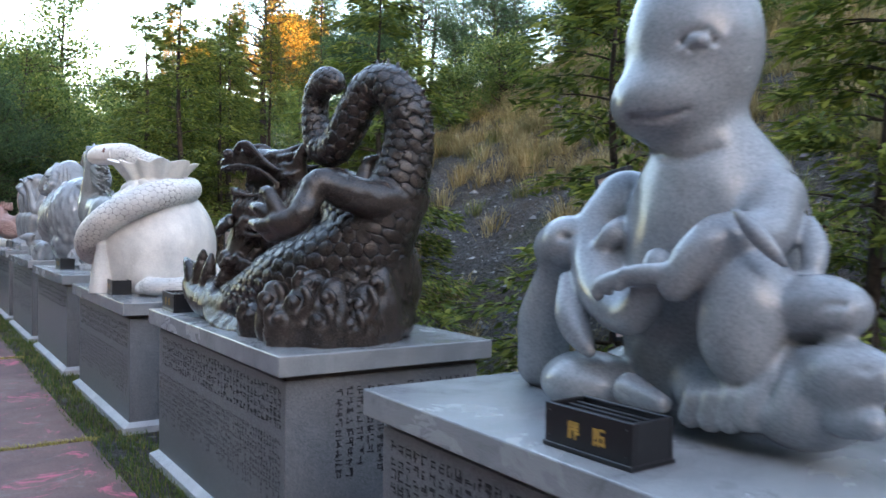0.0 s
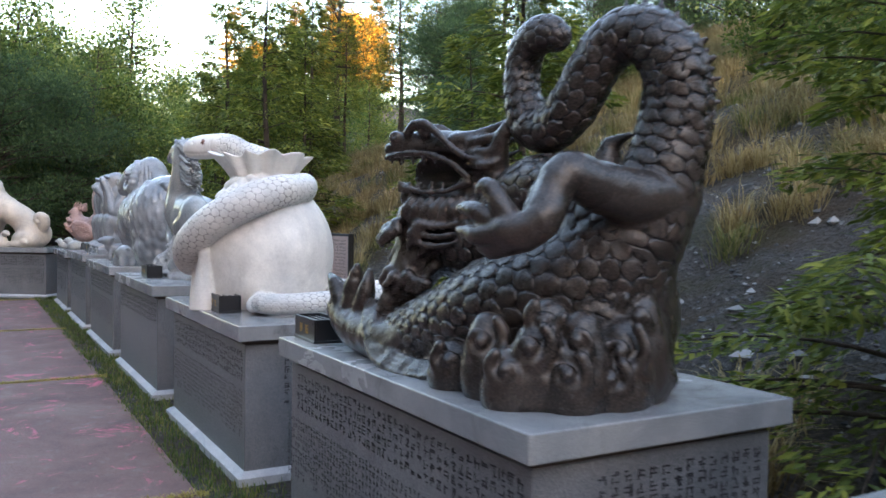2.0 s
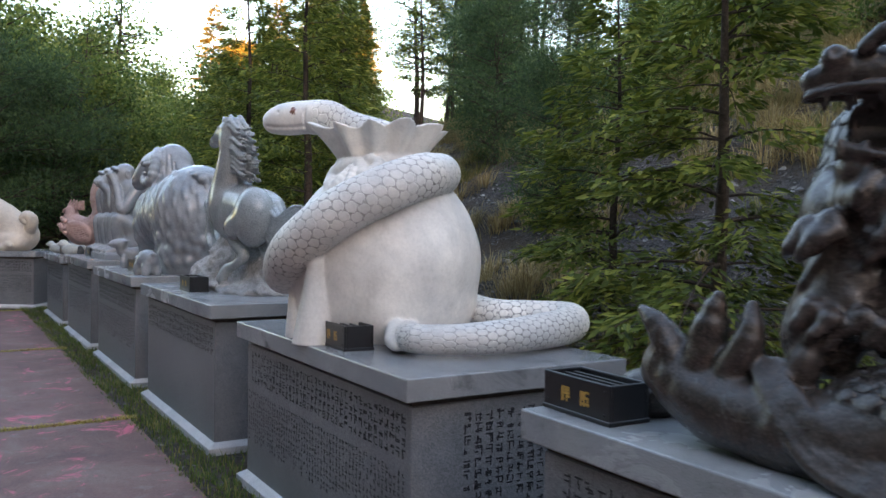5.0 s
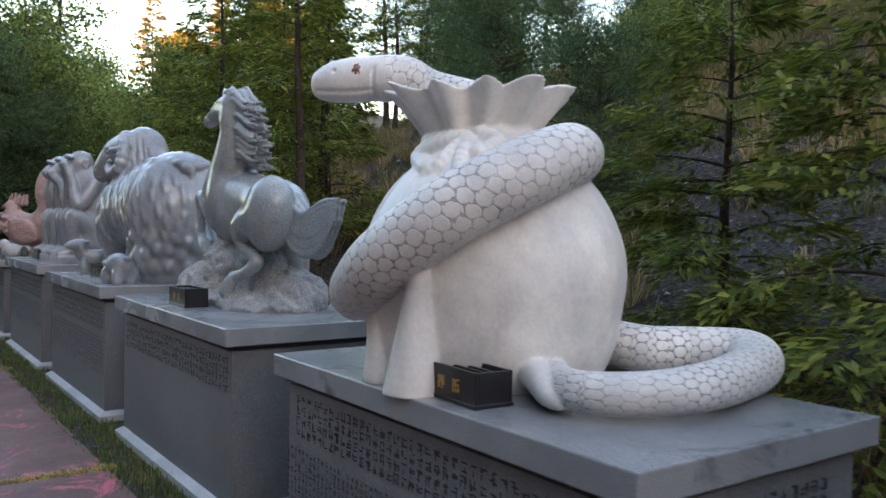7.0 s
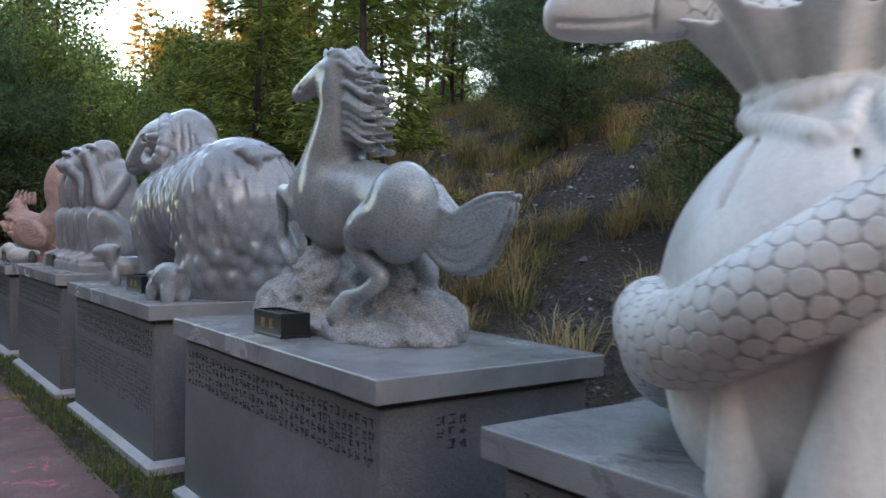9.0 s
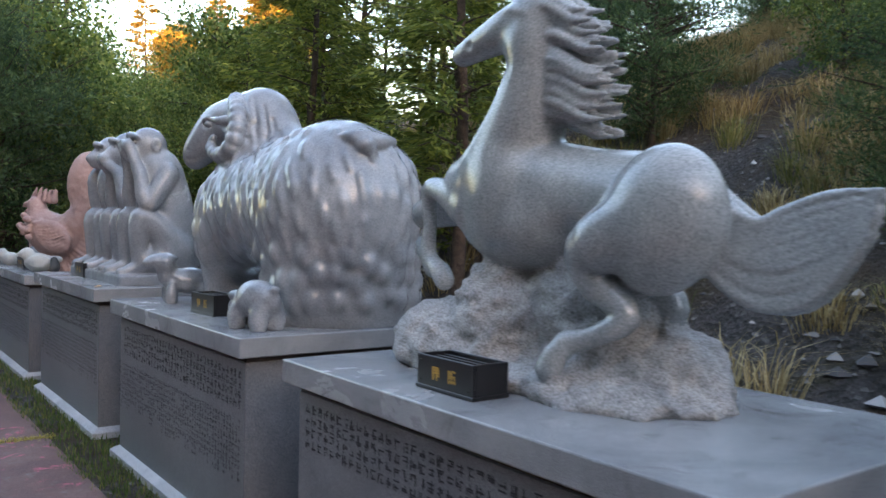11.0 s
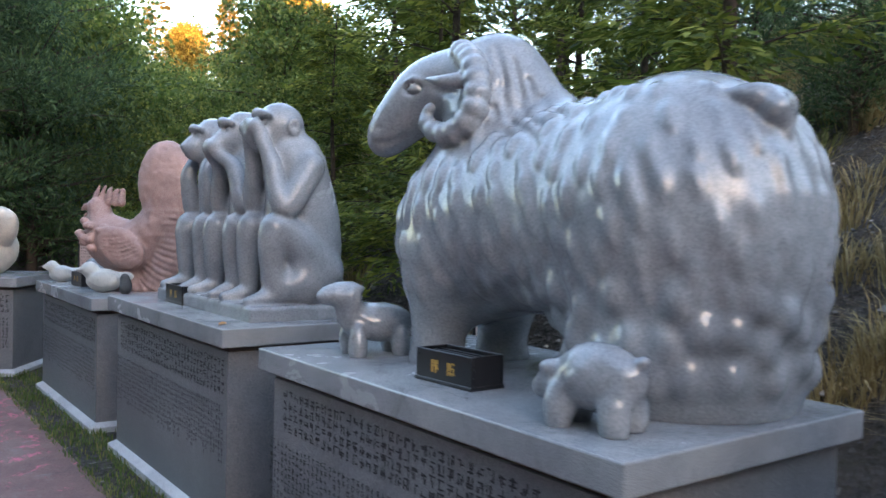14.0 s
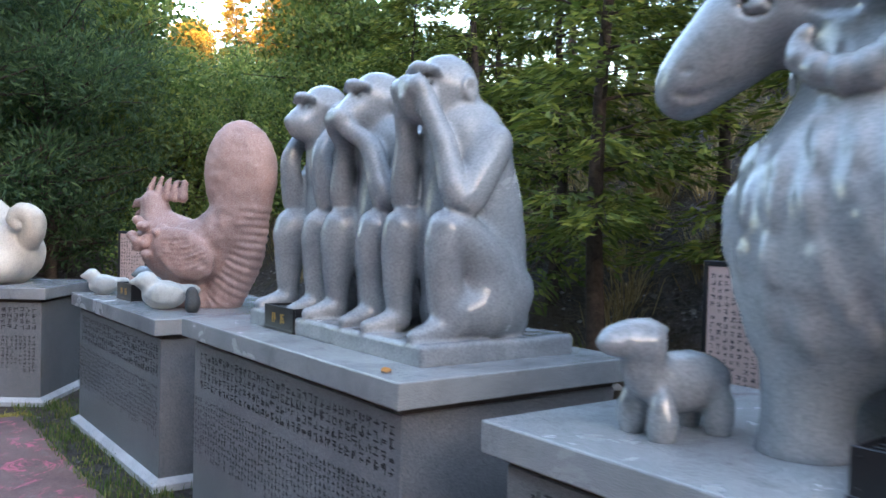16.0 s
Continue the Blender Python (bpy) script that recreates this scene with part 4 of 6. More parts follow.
def horse():
    z0 = TOP["horse"]
    s = Sculpt((1.5, 8.95, 0.96), (2.5, 11.2, 2.56), 0.0098)
    # hewn rock
    s.ell((2.04, 10.3, 1.03), (0.32, 0.72, 0.1), 0.04, tag=1)
    s.ell((1.97, 10.72, 1.08), (0.24, 0.33, 0.2), 0.06, tag=1)
    s.ell((1.99, 10.5, 1.2), (0.2, 0.24, 0.28), 0.05, tag=1)
    s.ell((2.08, 10.15, 1.2), (0.2, 0.3, 0.32), 0.06, tag=1)
    s.ell((2.14, 9.86, 1.08), (0.2, 0.24, 0.16), 0.05, tag=1)
    s.ell((1.86, 9.95, 1.02), (0.13, 0.28, 0.07), 0.03, tag=1)
    s.rough(0.03, 0.2, octaves=3, seed=7)
    s.rough(0.014, 0.045, octaves=2, seed=17)
    # trunk
    s.tube([(1.96, 10.679, 1.738, 0.123), (1.97, 10.518, 1.726, 0.18), (2, 10.29, 1.705, 0.185), (2.02, 10.051, 1.679, 0.171), (2.03, 9.842, 1.65, 0.175), (2.04, 9.709, 1.639, 0.124)], 0.03)
    s.ell((1.98, 10.387, 1.603), (0.19, 0.32, 0.18), 0.04)
    s.ell((1.87, 10.411, 1.714), (0.1, 0.15, 0.185), 0.03, (15, 0, 0))
    s.ell((2.07, 10.769, 1.722), (0.11, 0.11, 0.15), 0.05)
    # neck and head
    s.tube([(1.97, 10.477, 1.802, 0.178), (1.95, 10.373, 1.942, 0.151), (1.93, 10.306, 2.085, 0.12), (1.91, 10.269, 2.22, 0.093), (1.9, 10.266, 2.317, 0.076)], 0.04)
    s.tube([(1.9, 10.289, 2.329, 0.079), (1.89, 10.406, 2.297, 0.078), (1.885, 10.538, 2.27, 0.062), (1.88, 10.618, 2.249, 0.051), (1.88, 10.664, 2.239, 0.045)], 0.02)
    s.ell((1.86, 10.307, 2.233), (0.05, 0.09, 0.085), 0.03)
    s.tube([(1.83, 10.609, 2.216, 0.009), (1.82, 10.485, 2.187, 0.009)], 0.006, carve=True)
    s.ell((1.83, 10.571, 2.253), (0.013, 0.017, 0.013), 0.008, carve=True)
    s.ell((1.83, 10.33, 2.314), (0.013, 0.024, 0.016), 0.008)
    s.tube([(1.83, 10.403, 2.338, 0.009), (1.825, 10.328, 2.341, 0.014), (1.83, 10.248, 2.314, 0.011)], 0.01)
    s.tube([(1.86, 10.276, 2.355, 0.025), (1.86, 10.324, 2.396, 0.023), (1.86, 10.348, 2.428, 0.006)], 0.01)
    s.tube([(1.95, 10.381, 2.394, 0.026), (1.95, 10.43, 2.436, 0.023), (1.95, 10.455, 2.466, 0.006)], 0.01)
    # mane: strands thrown back
    s.tube([(1.92, 10.223, 2.35, 0.067), (1.96, 10.199, 2.204, 0.087), (2, 10.173, 2.037, 0.096), (2.02, 10.149, 1.953, 0.045)], 0.03)
    rng = random.Random(8)
    top, low = np.array((1.9, 10.28, 2.395)), np.array((1.95, 10.23, 1.973))
    for k in range(17):
        f = k / 16
        root = top + (low - top) * f
        ln = 0.17 + 0.1 * math.sin(0.4 + 2.4 * f) + 0.03 * rng.random() - (0.05 if k == 0 else 0)
        for x in (-0.05, 0.0, 0.05):
            dx, dz = rng.uniform(-0.012, 0.012), rng.uniform(-0.014, 0.014)
            s.tube([(root[0] + x, root[1], root[2], 0.02), (root[0] + x + 0.015 + dx, root[1] - ln * 0.38, root[2] + 0.012 - 0.03 * f + dz, 0.019), (root[0] + x + 0.035 + dx, root[1] - ln * 0.72, root[2] - 0.05 - 0.02 * f + dz, 0.016), (root[0] + x + 0.05 + dx, root[1] - ln, root[2] - 0.06 - 0.015 * f + dz, 0.008)], 0.002, step=0.04)
    # hind quarter and near hind leg, folded under
    s.ell((1.9, 9.692, 1.605), (0.15, 0.2, 0.235), 0.025, (20, 0, 0))
    s.tube([(1.88, 9.754, 1.587, 0.132), (1.83, 9.865, 1.533, 0.103), (1.82, 9.933, 1.488, 0.068), (1.84, 9.903, 1.402, 0.057), (1.86, 9.8, 1.33, 0.049), (1.85, 9.801, 1.286, 0.044), (1.82, 9.889, 1.234, 0.034), (1.8, 9.983, 1.206, 0.04)], 0.022)
    s.tube([(1.79, 9.981, 1.201, 0.037), (1.77, 10.009, 1.157, 0.042), (1.76, 10.022, 1.119, 0.045)], 0.01)
    s.tube([(2.15, 9.919, 1.55, 0.126), (2.16, 9.954, 1.412, 0.094), (2.16, 9.854, 1.307, 0.06), (2.15, 9.909, 1.221, 0.049)], 0.03)
    # fore legs raised
    s.tube([(1.9, 10.595, 1.649, 0.104), (1.89, 10.751, 1.701, 0.058), (1.895, 10.868, 1.728, 0.043), (1.9, 10.906, 1.688, 0.035), (1.91, 10.907, 1.574, 0.028), (1.91, 10.917, 1.465, 0.035), (1.91, 10.888, 1.423, 0.032)], 0.015)
    s.tube([(1.91, 10.888, 1.423, 0.03), (1.91, 10.827, 1.384, 0.043), (1.91, 10.799, 1.35, 0.042)], 0.008)
    s.tube([(2.07, 10.96, 1.667, 0.098), (2.08, 11.24, 1.608, 0.058), (2.08, 11.277, 1.549, 0.045), (2.07, 11.137, 1.432, 0.041), (2.06, 11.077, 1.384, 0.047)], 0.02)
    # tail: strands swept down and up again into a fan
    s.tube([(2.04, 9.64, 1.692, 0.051), (2.05, 9.598, 1.578, 0.061), (2.06, 9.524, 1.479, 0.075), (2.08, 9.389, 1.483, 0.073), (2.08, 9.26, 1.581, 0.047)], 0.02)
    ends = [[np.array(q) for q in row] for row in (
        ((2.04, 9.641, 1.718), (2.04, 9.536, 1.641), (2.05, 9.453, 1.591), (2.07, 9.389, 1.624), (2.08, 9.263, 1.671), (2.09, 9.126, 1.685)),
        ((2.03, 9.638, 1.679), (2.02, 9.633, 1.539), (2.02, 9.531, 1.417), (2.04, 9.405, 1.357), (2.06, 9.278, 1.397), (2.08, 9.153, 1.57)))]
    for k in range(11):
        f = k / 10
        for o in (-0.07, -0.02, 0.03):
            w = rng.uniform(-0.008, 0.008)
            s.tube([(*(a + (b - a) * f + np.array((o * (1 - 0.1 * i), w, -w))), (0.022, 0.02, 0.019, 0.018, 0.016, 0.008)[i]) for i, (a, b) in enumerate(zip(*ends))], 0.001, step=0.04)
    s.floor(z0 - 0.006)
    return tagged(s.mesh("horse_statue", [M_HORSE, M_ROCK], (2.0, 10.1, z0)), "polished grey green stone horse leaping over rough rock", "statue", "zodiac statues")


def sheep():
    z0 = TOP["sheep"]
    s = Sculpt((1.52, 11.45, 0.99), (2.72, 13.75, 2.5), 0.0115)
    s.ell((2.14, 12.06, 1.6), (0.44, 0.45, 0.53), 0.05)
    s.tube([(2.14, 12.1, 1.66, 0.44), (2.12, 12.5, 1.66, 0.41), (2.08, 12.85, 1.62, 0.38), (2.05, 13.05, 1.6, 0.33)], 0.08)
    s.ell((2.16, 12.06, 1.22), (0.42, 0.39, 0.42), 0.1)
    s.ell((2.03, 13.06, 1.55), (0.31, 0.28, 0.36), 0.08)
    s.tube([(1.9, 13.03, 1.45, 0.2), (1.885, 13.08, 1.25, 0.13), (1.88, 13.09, 1.12, 0.112), (1.88, 13.09, 1.0, 0.13)], 0.07)
    s.tube([(2.2, 13.03, 1.45, 0.2), (2.22, 13.06, 1.25, 0.13), (2.22, 13.08, 1.12, 0.112), (2.22, 13.08, 1.0, 0.13)], 0.07)
    # neck and woolly crown
    s.tube([(2.07, 13.0, 1.72, 0.3), (2.09, 12.98, 1.95, 0.25), (2.1, 13.0, 2.12, 0.22)], 0.08)
    s.ell((2.1, 13.033, 2.148), (0.21, 0.25, 0.27), 0.05)
    s.tube([(2.13, 12.98, 2.223, 0.143), (2.16, 12.806, 2.094, 0.121), (2.16, 12.591, 1.954, 0.12)], 0.08)
    rng = random.Random(12)
    for p in ((1.97, 12.992, 2.338), (1.99, 12.902, 2.328), (1.98, 12.764, 2.282), (1.98, 12.655, 2.203), (2, 12.602, 2.129), (1.91, 12.746, 2.171), (1.93, 12.64, 2.091), (1.9, 12.782, 2.078), (1.91, 12.681, 2.023)):
        p = np.array(p)
        way = (-0.55, -0.82, 0.1)
        s.tube([s.front(p, way, 0.006), s.front(p + (0.0, -0.03, -0.08), way, 0.009), s.front(p + (0.01, -0.05, -0.17), way, 0.005)], 0.02, carve=True)
    # fleece: pointed locks lying down the flanks
    grad = np.gradient(s.d[::4, ::4, ::4])
    spots = np.argwhere(np.abs(s.d[::4, ::4, ::4]) < 0.02)
    order = list(range(len(spots)))
    rng.shuffle(order)
    taken = []
    for i in order:
        p = s.lo + s.h * 4 * spots[i]
        n = np.array([g[tuple(spots[i])] for g in grad])
        n = n / (np.linalg.norm(n) + 1e-6)
        if p[2] < 1.14 or p[2] > 2.06 or (p[1] > 12.85 and p[2] > 1.86) or (p[1] > 12.5 and p[2] < 1.34):
            continue
        if any((p[0] - q[0]) ** 2 + (p[1] - q[1]) ** 2 + ((p[2] - q[2]) * 0.6) ** 2 < 0.005 for q in taken):
            continue
        taken.append(p)
        c = p - s.d[tuple(4 * spots[i])] * n
        low = p[2] < 1.42 and p[1] < 12.5
        if low:
            r = rng.uniform(0.9, 1.35)
            s.ell(c - 0.008 * n, (0.034 * r, 0.034 * r, 0.045 * r), 0.045)
        else:
            down = np.array((0, 0, -1.0)) + 0.25 * np.array((0, -1.0, 0))
            down = down - n * (down @ n)
            r = rng.uniform(0.8, 1.2)
            s.tube([(*(c - 0.055 * r * down - 0.02 * n), 0.012), (*(c - 0.012 * n), 0.026 * r), (*(c + 0.05 * r * down - 0.006 * n), 0.016 * r), (*(c + 0.07 * r * down - 0.006 * n), 0.008)], 0.022, step=0.05)
    # face
    s.tube([(2.03, 13.133, 2.217, 0.164), (1.96, 13.292, 2.187, 0.151), (1.89, 13.381, 2.094, 0.125), (1.85, 13.444, 2.019, 0.102), (1.84, 13.469, 1.987, 0.083)], 0.04)
    s.tube([s.front((1.85, 13.595, 1.988), (-0.479, -0.873, -0.092), 0.008), s.front((1.85, 13.525, 1.972), (-0.486, -0.869, -0.09), 0.014), s.front((1.85, 13.404, 1.981), (-0.499, -0.862, -0.094), 0.014), s.front((1.85, 13.341, 2.003), (-0.505, -0.857, -0.101), 0.008)], 0.005, carve=True)
    s.ell(s.front((1.85, 13.563, 2.047), (-0.482, -0.87, -0.107), 0.008)[:3], (0.012, 0.018, 0.01), 0.008, carve=True)
    eye = s.front((1.9, 13.36, 2.206), (-0.509, -0.848, -0.149), 0.008)
    s.ell(eye[:3], (0.036, 0.046, 0.032), 0.012, carve=True)
    s.ell(np.array(eye[:3]) + (0.014, 0.008, 0), (0.028, 0.034, 0.022), 0.004)
    s.tube([s.front((1.9, 13.446, 2.235), (-0.5, -0.853, -0.153), 0.008), s.front((1.9, 13.361, 2.247), (-0.508, -0.847, -0.159), 0.014), s.front((1.9, 13.248, 2.218), (-0.521, -0.839, -0.156), 0.011)], 0.006)
    s.tube([(1.84, 12.942, 2.181, 0.034), (1.8, 12.993, 2.18, 0.027), (1.79, 13.1, 2.203, 0.008)], 0.008)
    s.tube([s.front((1.9, 13.044, 2.149), (-0.546, -0.825, -0.145), 0.013), s.front((1.9, 13.138, 2.164), (-0.534, -0.833, -0.146), 0.016), s.front((1.9, 13.227, 2.194), (-0.524, -0.839, -0.15), 0.008)], 0.01, carve=True)
    # curled horns, ridged across
    horn = [(1.95, 13.08, 2.338, 0.044), (1.9, 12.932, 2.253, 0.05), (1.87, 12.863, 2.156, 0.049), (1.845, 12.845, 2.06, 0.048), (1.825, 12.89, 1.994, 0.046), (1.81, 12.982, 1.97, 0.042), (1.8, 13.065, 1.995, 0.035), (1.8, 13.105, 2.043, 0.025), (1.81, 13.089, 2.083, 0.015)]
    s.tube(horn, 0.006, rings=(0.062, 0.01))
    ax = Vector((-0.5, 0.866, 0)).normalized()
    side = Vector((ax.y, -ax.x, 0))
    far = []
    for x, y, z, r in horn:
        v = Vector((x - 2.05, y - 13.08, 0))
        v = v - 2 * v.dot(side) * side
        far.append((2.05 + v.x, 13.08 + v.y, z, r))
    s.tube(far, 0.006, rings=(0.062, 0.01))
    # tail flap
    s.tube([s.front((2.2, 11.985, 2.057), (-0.744, -0.652, -0.144), 0.021), s.front((2.2, 11.885, 2.034), (-0.76, -0.634, -0.14), 0.049), s.front((2.2, 11.789, 2.003), (-0.776, -0.616, -0.132), 0.055), s.front((2.2, 11.729, 1.994), (-0.786, -0.604, -0.131), 0.031)], 0.012)
    s.tube([s.front((2.2, 11.813, 1.992), (-0.773, -0.621, -0.128), 0.052), s.front((2.2, 11.777, 1.949), (-0.78, -0.615, -0.115), 0.034), s.front((2.2, 11.759, 1.912), (-0.784, -0.612, -0.104), 0.012)], 0.012)
    s.ell((2.1, 12.62, 1.0), (0.6, 0.2, 0.24), 0.06, carve=True)
    s.ell((2.1, 12.64, 1.14), (0.6, 0.26, 0.13), 0.05, carve=True)
    s.floor(z0 - 0.006)
    return tagged(s.mesh("sheep_statue", [M_SHEEP], (2.05, 12.5, z0)), "polished grey granite ram statue with curled horns", "statue", "zodiac statues")


def monkeys():
    z0 = TOP["monkeys"]
    s = Sculpt((1.5, 14.3, 1.03), (2.5, 16.1, 2.42), 0.012)
    base = z0 + 0.08
    for i, yc in enumerate((14.68, 15.2, 15.71)):
        one = 0.04
        s.tube([(2.06, yc, base + 0.12, 0.215), (2.05, yc, 1.5, 0.225), (2.03, yc, 1.75, 0.2), (1.98, yc, 1.97, 0.16)], 0.06)
        s.ell((2.0, yc, 1.92), (0.14, 0.2, 0.13), 0.08)
        s.ell((1.91, yc + 0.02, 2.15), (0.135, 0.125, 0.135), 0.04)
        s.ell((1.8, yc + 0.03, 2.08), (0.1, 0.085, 0.085), 0.05)
        s.tube([(1.79, yc - 0.07, 2.2, 0.02), (1.765, yc + 0.02, 2.215, 0.024), (1.79, yc + 0.11, 2.2, 0.02)], 0.03)
        s.ell((1.72, yc + 0.03, 2.09), (0.028, 0.035, 0.02), 0.02)
        s.tube([(1.74, yc - 0.04, 2.04, 0.006), (1.705, yc + 0.03, 2.035, 0.007), (1.74, yc + 0.1, 2.04, 0.006)], 0.01, carve=True)
        for w in (-1, 1):
            s.ell((1.782, yc + 0.03 + w * 0.055, 2.165), (0.03, 0.032, 0.022), 0.014, carve=True)
            s.ell((1.8, yc + 0.03 + w * 0.055, 2.163), (0.024, 0.024, 0.018), 0.006)
            s.ell((1.93, yc + 0.02 + w * 0.13, 2.14), (0.04, 0.022, 0.055), 0.012)
            s.ell((1.925, yc + 0.02 + w * 0.148, 2.14), (0.02, 0.012, 0.032), 0.01, carve=True)
            # legs and feet
            k = yc + w * 0.155
            s.tube([(2.08, yc + w * 0.13, 1.33, 0.15), (1.95, k, 1.47, 0.115), (1.83, k, 1.575, 0.09), (1.795, k, 1.53, 0.085), (1.79, k, 1.35, 0.066), (1.79, k, 1.22, 0.05), (1.76, k, base + 0.04, 0.05)], 0.025)
            s.tube([(1.79, k, base + 0.045, 0.05), (1.71, k + w * 0.01, base + 0.03, 0.042), (1.65, k + w * 0.015, base + 0.02, 0.032)], 0.03)
            # arms and hands
            hand = {0: (1.735, yc + 0.03 + w * 0.055, 2.13), 1: (1.705, yc + 0.03 + w * 0.03, 2.05), 2: (1.89, yc + w * 0.145, 2.13)}[i]
            e = yc + w * 0.185
            s.tube([(2.0, yc + w * 0.17, 1.92, 0.085), (1.93, e, 1.8, 0.078), (1.86, e, 1.695, 0.075), (1.82, e - w * 0.01, 1.74, 0.062), (1.8, (e + hand[1]) / 2, 1.93, 0.05), (hand[0] + 0.02, hand[1] + w * 0.02, hand[2] - 0.04, 0.042)], 0.02)
            s.ell(hand, (0.045, 0.055, 0.05), 0.02)
            for f in range(4):
                fz = hand[2] + 0.03 - 0.022 * f
                s.tube([(hand[0] + 0.01, hand[1] + w * 0.01, fz, 0.014), (hand[0] - 0.025 if i < 2 else hand[0] - 0.03, hand[1] - w * 0.045, fz + 0.008, 0.012)], 0.008, step=0.02)
        s.ell((2.08, yc, 1.22), (0.22, 0.22, 0.15), 0.06)
        s.tube([(1.99, yc - 0.16, 1.28, 0.13), (1.86, yc - 0.16, 1.24, 0.085)], 0.06)
    s.slab((1.62, 14.42, z0 - 0.02), (2.4, 15.96, base), 0.012)
    s.rough(0.004, 0.1, seed=9)
    s.floor(z0 - 0.006)
    return tagged(s.mesh("monkey_statue", [M_GREY], (2.0, 15.2, z0)), "grey granite statue of three wise monkeys on plinth", "statue", "zodiac statues")


def rooster():
    z0 = TOP["rooster"]
    s = Sculpt((1.42, 16.85, 0.97), (2.5, 18.1, 2.32), 0.011)
    ax = np.array((-0.7, 0.714, 0))
    sd = np.array((0.714, 0.7, 0))
    c = np.array((1.86, 17.48, 0))
    def at(a, b, z, *r):
        return (*(c + a * ax + b * sd + np.array((0, 0, z))), *r)
    ang = math.degrees(math.atan2(ax[1], ax[0]))
    s.ell(at(0.02, 0, 1.36), (0.32, 0.22, 0.23), 0.04, (0, -12, ang))
    s.tube([at(0.15, 0, 1.42, 0.19), at(0.24, 0, 1.55, 0.13), at(0.27, 0, 1.67, 0.085)], 0.06)
    s.ell(at(0.28, 0, 1.7), (0.09, 0.075, 0.075), 0.03)
    s.tube([at(0.33, 0, 1.7, 0.045), at(0.39, 0, 1.695, 0.03), at(0.43, 0, 1.67, 0.012)], 0.015)
    s.tube([at(0.33, 0, 1.655, 0.02), at(0.39, 0, 1.63, 0.016), at(0.41, 0, 1.615, 0.01)], 0.01)
    for b in (-0.03, 0.03):
        s.tube([at(0.32, b, 1.63, 0.03), at(0.33, b, 1.56, 0.045), at(0.32, b, 1.5, 0.03)], 0.015)
    for k in range(5):
        a = 0.33 - 0.06 * k
        s.tube([at(a - 0.02, 0, 1.74, 0.034), at(a - 0.03, 0, 1.8 + 0.01 * k, 0.022), at(a - 0.055, 0, 1.87 + 0.012 * k - 0.006 * k * k, 0.008)], 0.008)
    s.ell(at(0.31, -0.07, 1.725), (0.014, 0.014, 0.014), 0.006)
    # arched tail
    s.tube([at(-0.12, 0, 1.4, 0.2), at(-0.3, 0, 1.6, 0.17), at(-0.36, 0, 1.8, 0.15)], 0.05)
    s.ell(at(-0.34, 0, 1.9), (0.25, 0.16, 0.36), 0.04, (0, 0, ang))
    s.tube([at(-0.42, 0, 1.7, 0.12), at(-0.38, 0.0, 1.35, 0.11), at(-0.24, 0, 1.08, 0.12), at(-0.15, 0, 1.0, 0.13)], 0.05, rings=(0.05, 0.012))
    for b in (-1, 1):
        for k in range(4):
            r = 0.07 + 0.055 * k
            arc = [at(-0.34 + 0.8 * r * math.cos(t), b * 0.185 * math.sqrt(1 - (r / 0.33) ** 2), 1.9 + 1.15 * r * math.sin(t), 0.015) for t in np.arange(-0.2, 3.3, 0.3)]
            s.tube(arc, 0.012, carve=True)
        # wing with long quills
        s.ell(at(-0.04, b * 0.2, 1.37), (0.23, 0.06, 0.15), 0.02, (0, -30, ang))
        for k in range(7):
            s.tube([at(0.14, b * 0.25, 1.44 - 0.022 * k, 0.013), at(-0.06, b * 0.262, 1.46 - 0.035 * k, 0.018), at(-0.22, b * 0.24, 1.52 - 0.035 * k, 0.014)], 0.006, carve=True)
    rng = random.Random(3)
    for k in range(60):
        a, t = rng.uniform(0.05, 0.33), rng.uniform(-2.4, 2.4)
        z = 1.28 + 0.22 * rng.random() + a * 0.3
        p = at(a + 0.02 * math.cos(t), 0.21 * math.sin(t), z)
        s.ell(p, (0.035, 0.035, 0.03), 0.012)
    s.tube([at(0.0, 0, 1.25, 0.14), at(-0.02, 0, 1.0, 0.15)], 0.06)
    s.rough(0.006, 0.05, seed=5)
    s.floor(z0 - 0.006)
    return tagged(s.mesh("rooster_statue", [M_PINK], (1.9, 17.45, z0)), "pink granite rooster statue with tall arched tail", "statue", "zodiac statues")


for build in (rabbit, dragon, snake, horse, sheep, monkeys, rooster):
    build()

# ---- ground, hill and path ----
def smooth(a, b, v):
    t = np.clip((v - a) / (b - a), 0, 1)
    return t * t * (3 - 2 * t)


def lumps(x, y, size, seed):
    """Smooth random unevenness, -1 to 1."""
    rng = np.random.default_rng(seed)
    ph = rng.uniform(0, 6.28, 8)
    dirs = rng.uniform(0, 6.28, 8)
    out = 0
    for k in range(8):
        f = (1 + 0.35 * k) / size
        out = out + np.sin((x * np.cos(dirs[k]) + y * np.sin(dirs[k])) * f * 6.28 + ph[k]) / (1 + 0.3 * k)
    return out / 3.0


